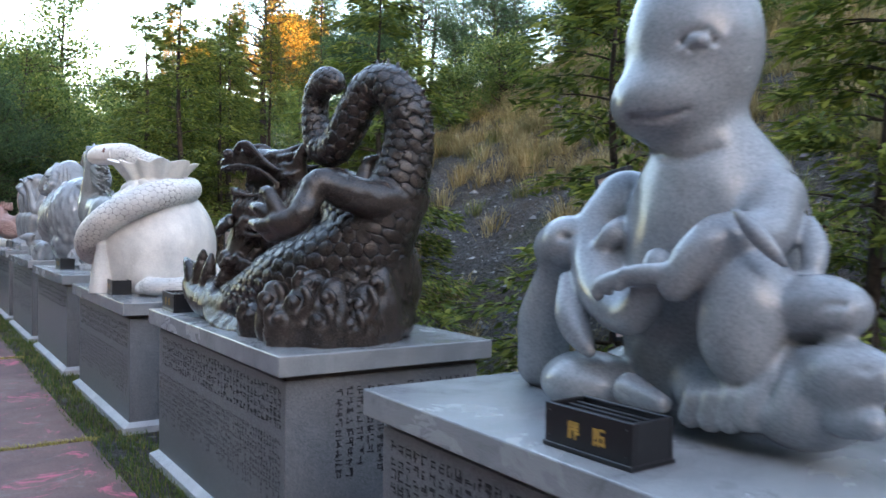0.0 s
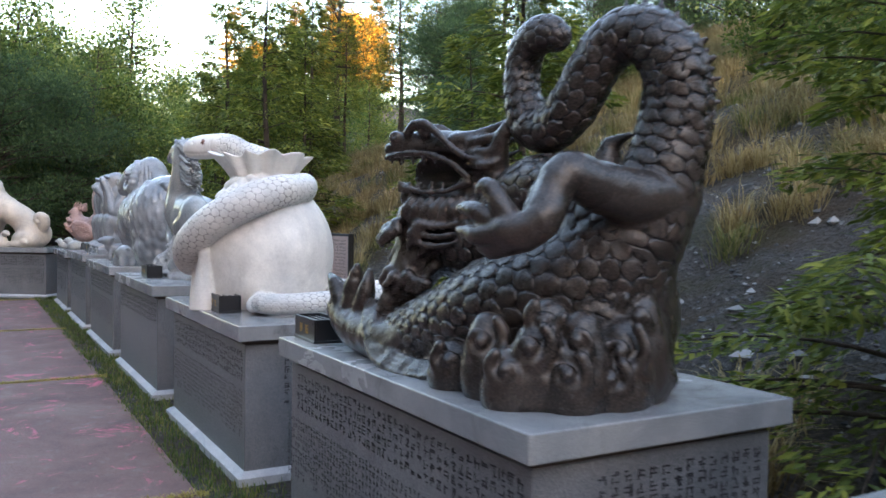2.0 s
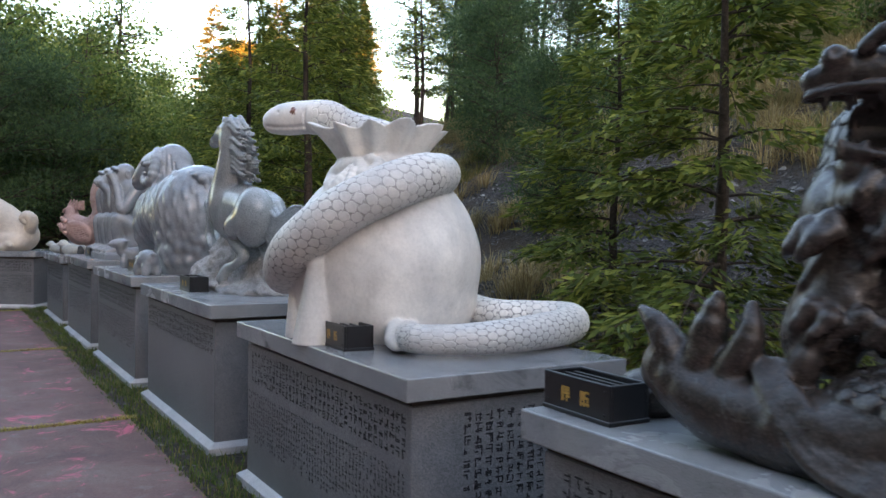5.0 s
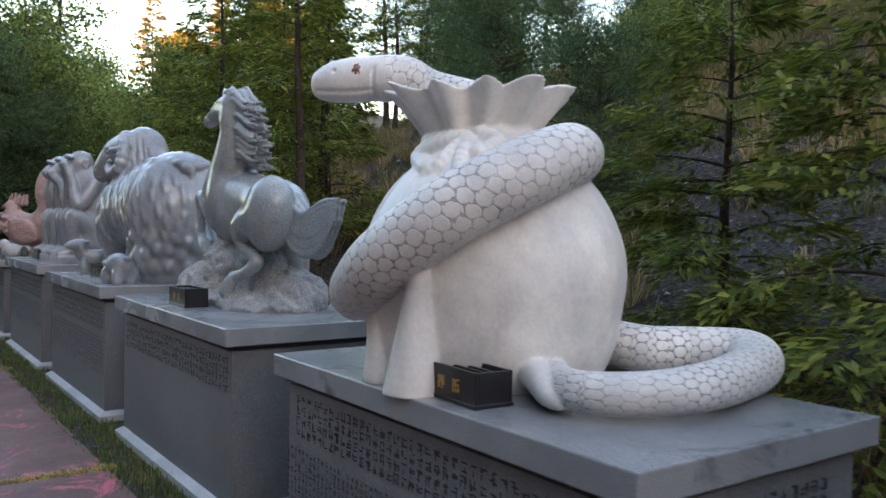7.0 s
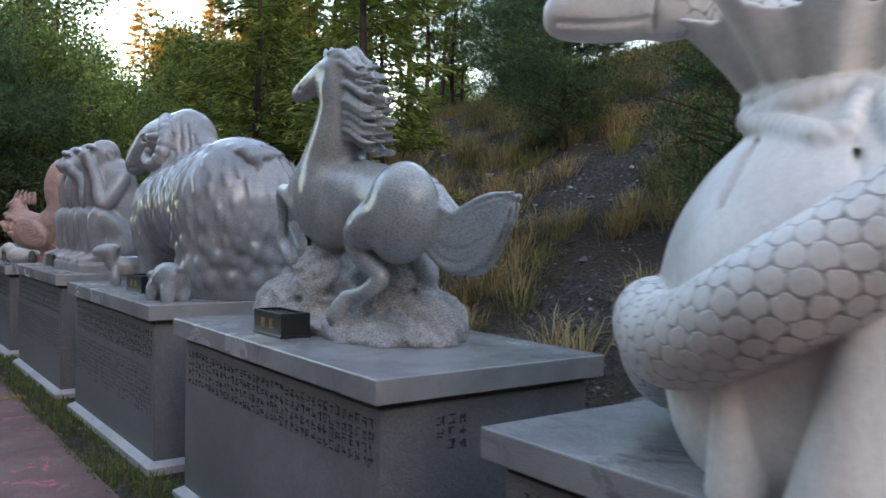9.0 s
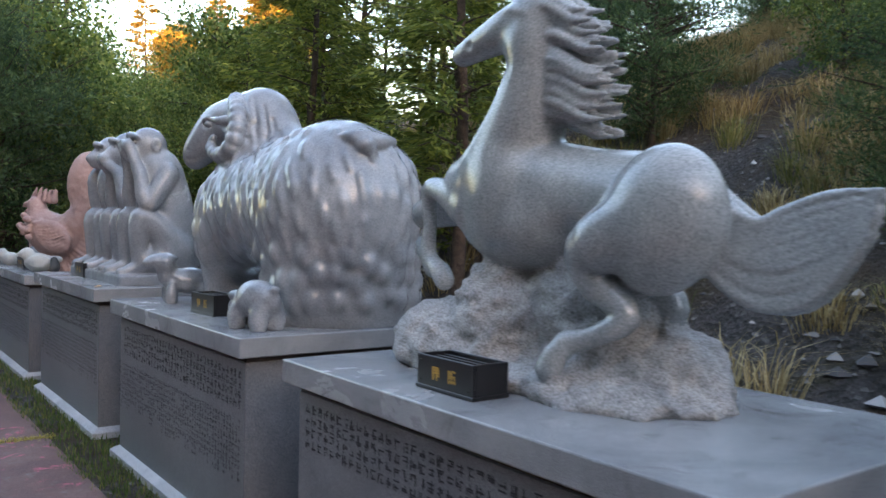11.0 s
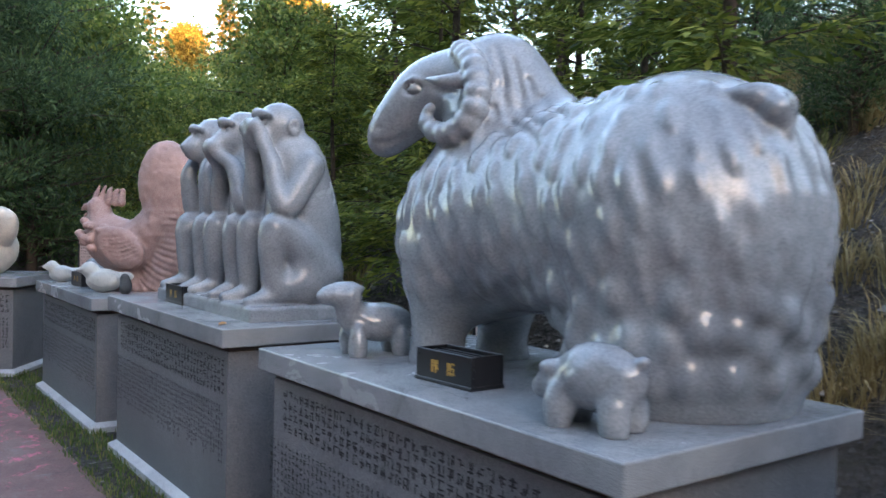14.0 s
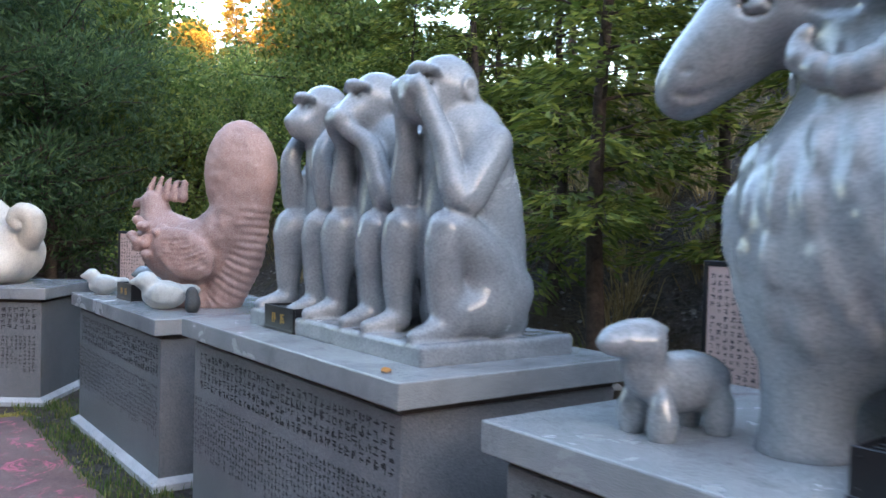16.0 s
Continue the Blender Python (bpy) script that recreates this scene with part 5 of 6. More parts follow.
def height(x, y):
    x, y = np.asarray(x, float), np.asarray(y, float)
    crest = 7.6 - 4.7 * smooth(9, 29, y)
    rise = 0.64 * np.maximum(x - 3.15, 0) ** 1.0
    slope = crest * (1 - np.exp(-(rise / crest) ** 2.2)) ** (1 / 2.2)
    slope = slope + 0.03 * np.maximum(x - 14, 0)
    bank = 0.3 * np.maximum(y - 20.8, 0)
    bank = 3.2 * (1 - np.exp(-bank / 3.2)) * smooth(-14, -2, x)
    mound = 12.5 * np.exp(-(((x - 40) / 34) ** 2 + ((y - 98) / 34) ** 2))
    # Unseen ridge behind and bank on the left, added to block low light.
    back = 22.0 * smooth(-22, -62, y) + 9 * smooth(-5, -22, x) * smooth(70, 30, y)
    uneven = smooth(3.2, 4.5, x) + smooth(20.8, 23, y) + smooth(-3.6, -6, x)
    z = np.maximum(slope, bank) + mound + back
    return z + np.minimum(uneven, 1) * (0.09 * lumps(x, y, 2.3, 1) + 0.05 * lumps(x, y, 0.8, 2)) - 0.012


def ground_sheet():
    def axis(a, b, fine0, fine1, step):
        left = fine0 - np.geomspace(step, fine0 - a, 30)[::-1]
        right = fine1 + np.geomspace(step, b - fine1, 34)
        return np.concatenate([left, np.arange(fine0, fine1, step), right])
    xs, ys = axis(-600, 900, 2.6, 15.0, 0.16), axis(-600, 1200, -4, 27, 0.2)
    gx, gy = np.meshgrid(xs, ys, indexing="ij")
    gz = height(gx, gy)
    ny = len(ys)
    verts = np.stack([gx, gy, gz], -1).reshape(-1, 3)
    i, j = np.meshgrid(np.arange(len(xs) - 1), np.arange(ny - 1), indexing="ij")
    a = (i * ny + j).ravel()
    faces = np.stack([a, a + ny, a + ny + 1, a + 1], 1)
    ob = link_mesh("ground", verts.tolist(), faces.tolist(), M_GROUND, None, True)
    return tagged(ob, "dark gravelly hillside rising from grassy level ground", "ground", kind="structure")


def soil(name, stones, earth, moss):
    m, nt, b = mat(name, 0.95, 0, 0.25)
    co = coords(nt)
    chips = ramp(nt, voronoi(nt, co, 26, "F1", "Color"), (0.25, stones[0]), (0.6, stones[1]), (0.84, stones[1]), (0.95, stones[2]))
    small = ramp(nt, noise_tex(nt, co, 45, 6, 0.75), (0.35, stones[0]), (0.6, stones[1]), (0.75, stones[2]))
    c = mix(nt, 0.5, chips, small)
    patch = ramp(nt, noise_tex(nt, co, 0.8, 6, 0.65, 0.5), (0.46, (0, 0, 0)), (0.62, (1, 1, 1)))
    c = mix(nt, patch, c, earth)
    patch2 = ramp(nt, noise_tex(nt, co, 0.55, 7, 0.7, 0.2), (0.55, (0, 0, 0)), (0.68, (0.8, 0.8, 0.8)))
    c = mix(nt, patch2, c, moss)
    nt.links.new(c, b.inputs["Base Color"])
    h = math_node(nt, "ADD", noise_tex(nt, co, 40, 6, 0.75), voronoi(nt, co, 26))
    bump(nt, b, h, 1.0, 0.06)
    return m


M_GROUND = soil("scree", ((0.034, 0.032, 0.03), (0.12, 0.11, 0.104), (0.5, 0.48, 0.46)), (0.085, 0.064, 0.046), (0.075, 0.07, 0.032))
ground_sheet()

m, nt, b = mat("worn red concrete", 0.8, 0, 0.35)
co = coords(nt)
base = ramp(nt, noise_tex(nt, co, 1.3, 7, 0.7, 0.4), (0.3, (0.12, 0.072, 0.066)), (0.5, (0.185, 0.105, 0.092)), (0.72, (0.22, 0.16, 0.14)))
fine = ramp(nt, noise_tex(nt, co, 130, 4, 0.7), (0.35, (0.7, 0.7, 0.7)), (0.7, (1.3, 1.3, 1.3)))
c = mix(nt, 1.0, base, fine, "MULTIPLY")
paint = ramp(nt, noise_tex(nt, co, 2.6, 8, 0.78, 1.2), (0.56, (0, 0, 0)), (0.63, (0.9, 0.9, 0.9)))
c = mix(nt, paint, c, (0.6, 0.13, 0.19))
lichen = ramp(nt, noise_tex(nt, co, 5.0, 9, 0.8, 0.3), (0.55, (0, 0, 0)), (0.72, (0.6, 0.6, 0.6)))
c = mix(nt, lichen, c, (0.25, 0.24, 0.23))
nt.links.new(c, b.inputs["Base Color"])
bump(nt, b, noise_tex(nt, co, 90, 6, 0.7), 0.5, 0.006)
M_PATH = m

path = tagged(new("pavement"), "worn reddish concrete path in long slabs", "path", kind="structure")
JOINTS = [-22.0, -18.0, -13.9, -9.9, -5.85, -1.85, 2.22, 6.3, 10.38, 14.44, 19.2]
for y0, y1 in zip(JOINTS[:-1], JOINTS[1:]):
    bm = bmesh.new()
    box(bm, -2.9, y0 + 0.025, -0.2, 1.15, y1 - 0.025, 0.012, 0.01, 1)
    part("concrete_slab", bm, M_PATH, path)

# ---- grass ----
def leaf_mat(name, dark, mid, light, rough=0.6, translucent=0.25, spec=0.3):
    m, nt, b = mat(name, rough, 0, spec)
    g = nt.nodes.new("ShaderNodeNewGeometry")
    c = ramp(nt, g.outputs["Random Per Island"], (0.0, dark), (0.5, mid), (1.0, light))
    co = coords(nt)
    tone = ramp(nt, noise_tex(nt, co, 1.1, 4, 0.6), (0.3, (0.6, 0.65, 0.6)), (0.7, (1.25, 1.2, 1.1)))
    c = mix(nt, 1.0, c, tone, "MULTIPLY")
    nt.links.new(c, b.inputs["Base Color"])
    t = nt.nodes.new("ShaderNodeBsdfTranslucent")
    nt.links.new(c, t.inputs["Color"])
    s = nt.nodes.new("ShaderNodeMixShader")
    s.inputs[0].default_value = translucent
    nt.links.new(b.outputs[0], s.inputs[1])
    nt.links.new(t.outputs[0], s.inputs[2])
    nt.links.new(s.outputs[0], nt.nodes["Material Output"].inputs["Surface"])
    return m


M_GRASS = leaf_mat("short grass", (0.06, 0.1, 0.02), (0.11, 0.17, 0.035), (0.3, 0.25, 0.1))
M_DRY = leaf_mat("dry grass", (0.2, 0.145, 0.065), (0.36, 0.27, 0.13), (0.5, 0.41, 0.23))
M_STRAW = leaf_mat("yellow joint grass", (0.3, 0.23, 0.05), (0.45, 0.36, 0.09), (0.52, 0.45, 0.17))
M_TUFT = leaf_mat("green tuft grass", (0.09, 0.11, 0.03), (0.18, 0.19, 0.06), (0.34, 0.29, 0.13))


def blades(name, spots, material, label, category):
    """Spots: arrays x, y, z, height, width, lean, heading. One bent blade each, of two quads."""
    x, y, z, h, w, lean, head = (np.asarray(v, float) for v in spots)
    n = len(x)
    dx, dy = np.cos(head), np.sin(head)
    sx, sy = -dy * w / 2, dx * w / 2
    v = np.zeros((n, 5, 3))
    for k, (f, g, t) in enumerate(((0, 0, 1), (0, 0, -1), (0.35, 0.6, 0.8), (0.35, 0.6, -0.8), (1, 1, 0))):
        bend = lean * f ** 1.3 * h
        v[:, k] = np.stack([x + dx * bend + sx * t, y + dy * bend + sy * t, z + h * g * (1 - 0.35 * lean * f)], 1)
    idx = np.arange(n)[:, None] * 5
    quads = (idx + np.array([0, 1, 3, 2])).tolist()
    tris = (idx + np.array([2, 3, 4])).tolist()
    ob = link_mesh(name, v.reshape(-1, 3).tolist(), quads + tris, material)
    return tagged(ob, label, category, kind="stuff")


rng = np.random.default_rng(11)
n = 26000
gx, gy = rng.uniform(1.1, 1.5, n), rng.uniform(-1, 19.6, n)
n2 = 9000
gx = np.concatenate([gx, rng.uniform(1.4, 3.1, n2), rng.uniform(-3, 4, 5000)])
gaps = np.array([2.62, 5.63, 8.48, 11.21, 13.79, 16.3, 18.78])
gy = np.concatenate([gy, gaps[rng.integers(0, 7, n2)] + rng.uniform(0, 0.75, n2), rng.uniform(19.2, 22, 5000)])
keep = lumps(gx, gy, 0.5, 5) + rng.uniform(-0.6, 0.6, len(gx)) > -0.25
gx, gy = gx[keep], gy[keep]
n = len(gx)
blades("grass", (gx, gy, height(gx, gy) - 0.004, rng.uniform(0.02, 0.075, n), rng.uniform(0.004, 0.009, n), rng.uniform(0.1, 0.9, n), rng.uniform(0, 6.28, n)), M_GRASS, "short green grass along the path and pedestals", "grass")
jx, jy = [], []
for j in JOINTS[5:]:
    k = 3200
    jx.append(rng.uniform(-2.8, 1.2, k))
    jy.append(j + rng.normal(0, 0.032, k))
jx, jy = np.concatenate(jx), np.concatenate(jy)
n = len(jx)
blades("joint_grass", (jx, jy, np.full(n, 0.004), rng.uniform(0.012, 0.04, n), rng.uniform(0.004, 0.009, n), rng.uniform(0.4, 1.2, n), rng.uniform(0, 6.28, n)), M_STRAW, "yellowed grass growing in the path joints", "grass")

# dry bunch grass over the hill
def tufts(name, count, seed, material, label, tall, cover, per=85):
    rng = np.random.default_rng(seed)
    cx, cy = rng.uniform(3.4, 15.5, count * 4), rng.uniform(-3, 27, count * 4)
    keep = (lumps(cx, cy, 3.4, seed) + 0.5 * lumps(cx, cy, 1.3, seed + 1) + 0.16 * (cx - 6)) > cover
    cx, cy = cx[keep][:count], cy[keep][:count]
    k = len(cx)
    x = np.repeat(cx, per) + rng.normal(0, 0.075, k * per)
    y = np.repeat(cy, per) + rng.normal(0, 0.075, k * per)
    size = np.repeat(rng.uniform(0.6, 1.25, k), per)
    n = k * per
    head = np.arctan2(y - np.repeat(cy, per), x - np.repeat(cx, per)) + rng.normal(0, 0.5, n)
    blades(name, (x, y, height(x, y) - 0.02, tall * size * rng.uniform(0.5, 1.1, n), rng.uniform(0.006, 0.011, n), rng.uniform(0.4, 1.5, n), head), material, label, "grass")


tufts("dry_grass", 2300, 21, M_DRY, "dry straw coloured bunch grass on the slope", 0.42, -0.05)
tufts("green_grass", 650, 33, M_TUFT, "green and yellow grass tufts on the slope", 0.36, 0.2)

# loose stones on the scree
def stones():
    rng = np.random.default_rng(17)
    n = 16000
    x, y = 3.2 + 8.5 * rng.random(n) ** 1.5, rng.uniform(-2, 24, n)
    keep = lumps(x, y, 3.0, 40) < 0.55
    x, y = x[keep], y[keep]
    n = len(x)
    z = height(x, y)
    r = rng.uniform(0.01, 0.03, n) * (1 + 2.2 * (rng.random(n) > 0.97))
    corner = np.array([(1, 0, 0), (-1, 0, 0), (0, 1, 0), (0, -1, 0), (0, 0, 1), (0, 0, -1)], float)
    v = corner[None] * (r[:, None, None] * rng.uniform(0.5, 1.25, (n, 6, 1)))
    a = rng.uniform(0, 6.28, n)
    v = np.stack([v[..., 0] * np.cos(a)[:, None] - v[..., 1] * np.sin(a)[:, None], v[..., 0] * np.sin(a)[:, None] + v[..., 1] * np.cos(a)[:, None], v[..., 2] * 0.6], -1)
    v += np.stack([x, y, z], 1)[:, None]
    f = np.array([(0, 2, 4), (2, 1, 4), (1, 3, 4), (3, 0, 4), (2, 0, 5), (1, 2, 5), (3, 1, 5), (0, 3, 5)])
    faces = (np.arange(n)[:, None, None] * 6 + f[None]).reshape(-1, 3)
    ob = link_mesh("scree_stones", v.reshape(-1, 3).tolist(), faces.tolist(), M_STONES)
    tagged(ob, "loose pale and dark stones on the slope", "stones", kind="stuff")


m, nt, b = mat("loose stones", 0.75, 0, 0.4)
g = nt.nodes.new("ShaderNodeNewGeometry")
c = ramp(nt, g.outputs["Random Per Island"], (0.0, (0.05, 0.05, 0.052)), (0.6, (0.14, 0.135, 0.135)), (0.9, (0.3, 0.29, 0.28)), (1.0, (0.5, 0.48, 0.47)))
nt.links.new(c, b.inputs["Base Color"])
M_STONES = m
stones()

# ---- trees ----
m, nt, b = mat("bark", 0.9, 0, 0.2)
co = coords(nt)
c = ramp(nt, noise_tex(nt, co, 14, 7, 0.7, 1.0), (0.3, (0.022, 0.016, 0.012)), (0.7, (0.1, 0.072, 0.055)))
nt.links.new(c, b.inputs["Base Color"])
bump(nt, b, noise_tex(nt, co, 25, 6, 0.7, 1.0), 0.8, 0.02)
M_BARK = m
M_CONIFER = leaf_mat("conifer sprays", (0.06, 0.088, 0.018), (0.14, 0.18, 0.03), (0.33, 0.34, 0.065), 0.6, 0.4)
M_PINE = leaf_mat("pine needles", (0.032, 0.066, 0.03), (0.06, 0.11, 0.045), (0.12, 0.175, 0.065), 0.6, 0.35)
M_BROAD = leaf_mat("broad leaves", (0.06, 0.1, 0.022), (0.115, 0.175, 0.04), (0.26, 0.29, 0.07), 0.5, 0.4)
# Autumn yellow, with the low sun's gold also put into the colour.
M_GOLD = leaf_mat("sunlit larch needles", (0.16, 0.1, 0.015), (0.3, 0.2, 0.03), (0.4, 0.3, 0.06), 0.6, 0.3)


def limbs(paths, sides=6):
    """Tapered round limbs as vertex and face lists: each path is rows of x, y, z, r."""
    verts, faces = [], []
    for p in paths:
        p = np.asarray(p, float)
        start = len(verts)
        for i in range(len(p)):
            d = p[min(i + 1, len(p) - 1), :3] - p[max(i - 1, 0), :3]
            d /= np.linalg.norm(d) + 1e-9
            s = np.cross(d, (0.3, 0.9, 0.2))
            s /= np.linalg.norm(s) + 1e-9
            u = np.cross(s, d)
            for k in range(sides):
                a = 6.283 * k / sides
                verts.append(tuple(p[i, :3] + p[i, 3] * (math.cos(a) * s + math.sin(a) * u)))
        for i in range(len(p) - 1):
            for k in range(sides):
                q = (k + 1) % sides
                faces.append((start + i * sides + k, start + i * sides + q, start + (i + 1) * sides + q, start + (i + 1) * sides + k))
    return verts, faces


def leaves(pos, dirs, ups, length, width):
    """Pointed, slightly folded leaves or sprays: four-cornered pieces."""
    pos, dirs, ups = np.asarray(pos), np.asarray(dirs), np.asarray(ups)
    dirs = dirs / (np.linalg.norm(dirs, axis=1)[:, None] + 1e-9)
    side = np.cross(dirs, ups)
    side /= np.linalg.norm(side, axis=1)[:, None] + 1e-9
    nrm = np.cross(side, dirs)
    length, width = np.asarray(length)[:, None], np.asarray(width)[:, None]
    v = np.stack([pos, pos + dirs * length * 0.45 + side * width + nrm * width * 0.25, pos + dirs * length, pos + dirs * length * 0.45 - side * width + nrm * width * 0.25], 1)
    n = len(pos)
    faces = np.arange(n)[:, None] * 4 + np.arange(4)[None]
    return v.reshape(-1, 3), faces


def tree(name, trunk_paths, leaf_data, leaf_material, label, category="tree", group=""):
    root = new(name)
    tagged(root, label, category, group)
    v, f = limbs(trunk_paths)
    link_mesh("trunk", v, f, M_BARK, root, True)
    v, f = leaves(*leaf_data)
    link_mesh("crown", v.tolist(), f.tolist(), leaf_material, root)
    return root


def conifer(seed, tall, spread, droop=0.25, bare=0.12, material=None, density=1.0, spray=0.075, label="young conifer with flat feathery green sprays", name="conifer_tree"):
    rng = np.random.default_rng(seed)
    r0 = 0.012 * tall + 0.014
    trunk = [(0.03 * math.sin(k), 0.03 * math.cos(1.3 * k), tall * k / 7 - 0.1, r0 * (1 - k / 7.4)) for k in range(8)]
    paths, pos, dirs, ups, ln, wd = [trunk], [], [], [], [], []
    z = bare * tall
    while z < tall * 0.98:
        f = z / tall
        for w in range(3):
            a = rng.uniform(0, 6.28)
            reach = spread * (1 - f) ** 0.75 * rng.uniform(0.55, 1.15) + 0.12
            rise = rng.uniform(-0.05, 0.25) + 0.35 * f
            out = np.array((math.cos(a), math.sin(a)))
            branch = []
            for k in range(6):
                t = k / 5
                branch.append((out[0] * reach * t, out[1] * reach * t, z + reach * (rise * t - droop * t * t), max(0.004, 0.014 * reach * (1 - t))))
            paths.append(branch)
            b = np.array(branch)
            count = int((16 + 95 * reach) * density)
            t = rng.uniform(0.12, 1.0, count) ** 0.8
            p = np.stack([np.interp(t, np.linspace(0, 1, 6), b[:, q]) for q in range(3)], 1)
            wide = 0.3 * reach * (1 - 0.75 * t) + 0.05
            sgn = rng.choice((-1, 1), count)
            off = rng.uniform(0, 1, count) * wide
            p[:, 0] += -out[1] * sgn * off + out[0] * off * 0.5
            p[:, 1] += out[0] * sgn * off + out[1] * off * 0.5
            p[:, 2] += -off * 0.35 + rng.normal(0, 0.035, count)
            d = np.stack([out[0] - out[1] * sgn * 0.9, out[1] + out[0] * sgn * 0.9, np.full(count, -0.35)], 1) + rng.normal(0, 0.35, (count, 3))
            pos.append(p)
            dirs.append(d)
            ups.append(np.stack([np.zeros(count), np.zeros(count), np.ones(count)], 1) + rng.normal(0, 0.45, (count, 3)))
            ln.append(spray * rng.uniform(0.7, 1.9, count))
            wd.append(spray * rng.uniform(0.14, 0.26, count))
        z += tall * rng.uniform(0.02, 0.04) + 0.03
    return tree(name, paths, (np.concatenate(pos), np.concatenate(dirs), np.concatenate(ups), np.concatenate(ln), np.concatenate(wd)), material or M_CONIFER, label, "tree", "trees on the slope")


def clumped(seed, tall, spread, material, label, name, clumps=42, per=90, size=0.09, needles=False, low=0.25, thin=0.25):
    """A tree whose limbs end in clumps: bundles of needles, or leaves."""
    rng = np.random.default_rng(seed)
    r0 = 0.016 * tall + 0.02
    lean = rng.normal(0, 0.05, 2)
    trunk = [(lean[0] * k + 0.05 * math.sin(k * 1.7), lean[1] * k, tall * 0.95 * k / 7 - 0.15, r0 * (1 - k / 7.6)) for k in range(8)]
    tr = np.array(trunk)
    paths, pos, dirs, ups, ln, wd = [trunk], [], [], [], [], []
    for c in range(clumps):
        f = low + (1 - low) * (c + rng.random()) / clumps
        a = rng.uniform(0, 6.28)
        reach = spread * (0.35 + 0.65 * math.sin(math.pi * min(1, max(0, (f - low * 0.6) / (1.05 - low * 0.6))) ** 0.8)) * rng.uniform(0.45, 1.1)
        z0 = f * tall * 0.92
        x0, y0 = np.interp(z0, tr[:, 2], tr[:, 0]), np.interp(z0, tr[:, 2], tr[:, 1])
        end = np.array((x0 + reach * math.cos(a), y0 + reach * math.sin(a), z0 + reach * rng.uniform(0.05, 0.5)))
        mid = (np.array((x0, y0, z0)) + end) / 2 + rng.normal(0, 0.06, 3)
        paths.append([(x0, y0, z0, 0.35 * r0 * (1.1 - f) + 0.01), (*mid, 0.2 * r0 * (1.1 - f) + 0.008), (*end, 0.005)])
        for centre, share in ((end, 0.6), (mid, 0.4)):
            k = int(per * share)
            rad = rng.uniform(thin * 0.8, thin * 1.6)
            g = rng.normal(0, 1, (k, 3))
            p = centre + g * rad * np.array((0.62, 0.62, 0.42))
            pos.append(p)
            dirs.append(g + rng.normal(0, 0.5, (k, 3)) + np.array((0, 0, 0.6 if needles else -0.2)))
            ups.append(rng.normal(0, 1, (k, 3)))
            ln.append(size * rng.uniform(0.7, 1.4, k))
            wd.append(size * rng.uniform(0.07, 0.14, k) if needles else size * rng.uniform(0.28, 0.45, k))
    return tree(name, paths, (np.concatenate(pos), np.concatenate(dirs), np.concatenate(ups), np.concatenate(ln), np.concatenate(wd)), material, label, "tree", "trees on the slope")


used = set()


def plant(kinds, spots):
    """Set trees at (x, y, kind, turn, size); the first of each kind is the built one."""
    for x, y, k, turn, size in spots:
        ob = kinds[k]
        m = pose(x, y, float(height(x, y)) - 0.05, 0, 0, turn)
        if k in used:
            ob = copy_thing(ob, m)
        else:
            ob.matrix_basis = m
        ob.scale = (size, size, size)
        used.add(k)


KINDS = {

    "a": conifer(1, 3.4, 1.1, density=1.9, spray=0.075), "b": conifer(2, 4.0, 1.2, 0.3, density=1.9, spray=0.075), "c": conifer(3, 5.4, 1.15, 0.2, 0.25, density=1.7, spray=0.08),
    "pine": clumped(4, 5.6, 1.9, M_PINE, "dense dark green pine with needle tufts", "pine_tree", 90, 260, 0.13, True, 0.08, 0.34),
    "tall": clumped(5, 9.0, 2.0, M_PINE, "tall thin pine with open crown", "pine_tree", 46, 170, 0.15, True, 0.4, 0.32),
    "broad": clumped(6, 5.2, 1.9, M_BROAD, "bushy green broadleaf tree", "broadleaf_tree", 70, 190, 0.11, False, 0.1, 0.4),
    "bush": clumped(7, 2.4, 1.4, M_BROAD, "low green shrub on the bank", "shrub", 46, 170, 0.08, False, 0.1, 0.3),
    "thin": clumped(8, 8.0, 1.8, M_BROAD, "slender broadleaf tree with sparse leaves", "broadleaf_tree", 44, 70, 0.12, False, 0.3, 0.4),
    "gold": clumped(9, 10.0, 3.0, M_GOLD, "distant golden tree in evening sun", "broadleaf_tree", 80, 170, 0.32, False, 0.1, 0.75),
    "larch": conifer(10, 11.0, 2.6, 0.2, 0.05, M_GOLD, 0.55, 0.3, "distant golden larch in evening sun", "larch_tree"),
}
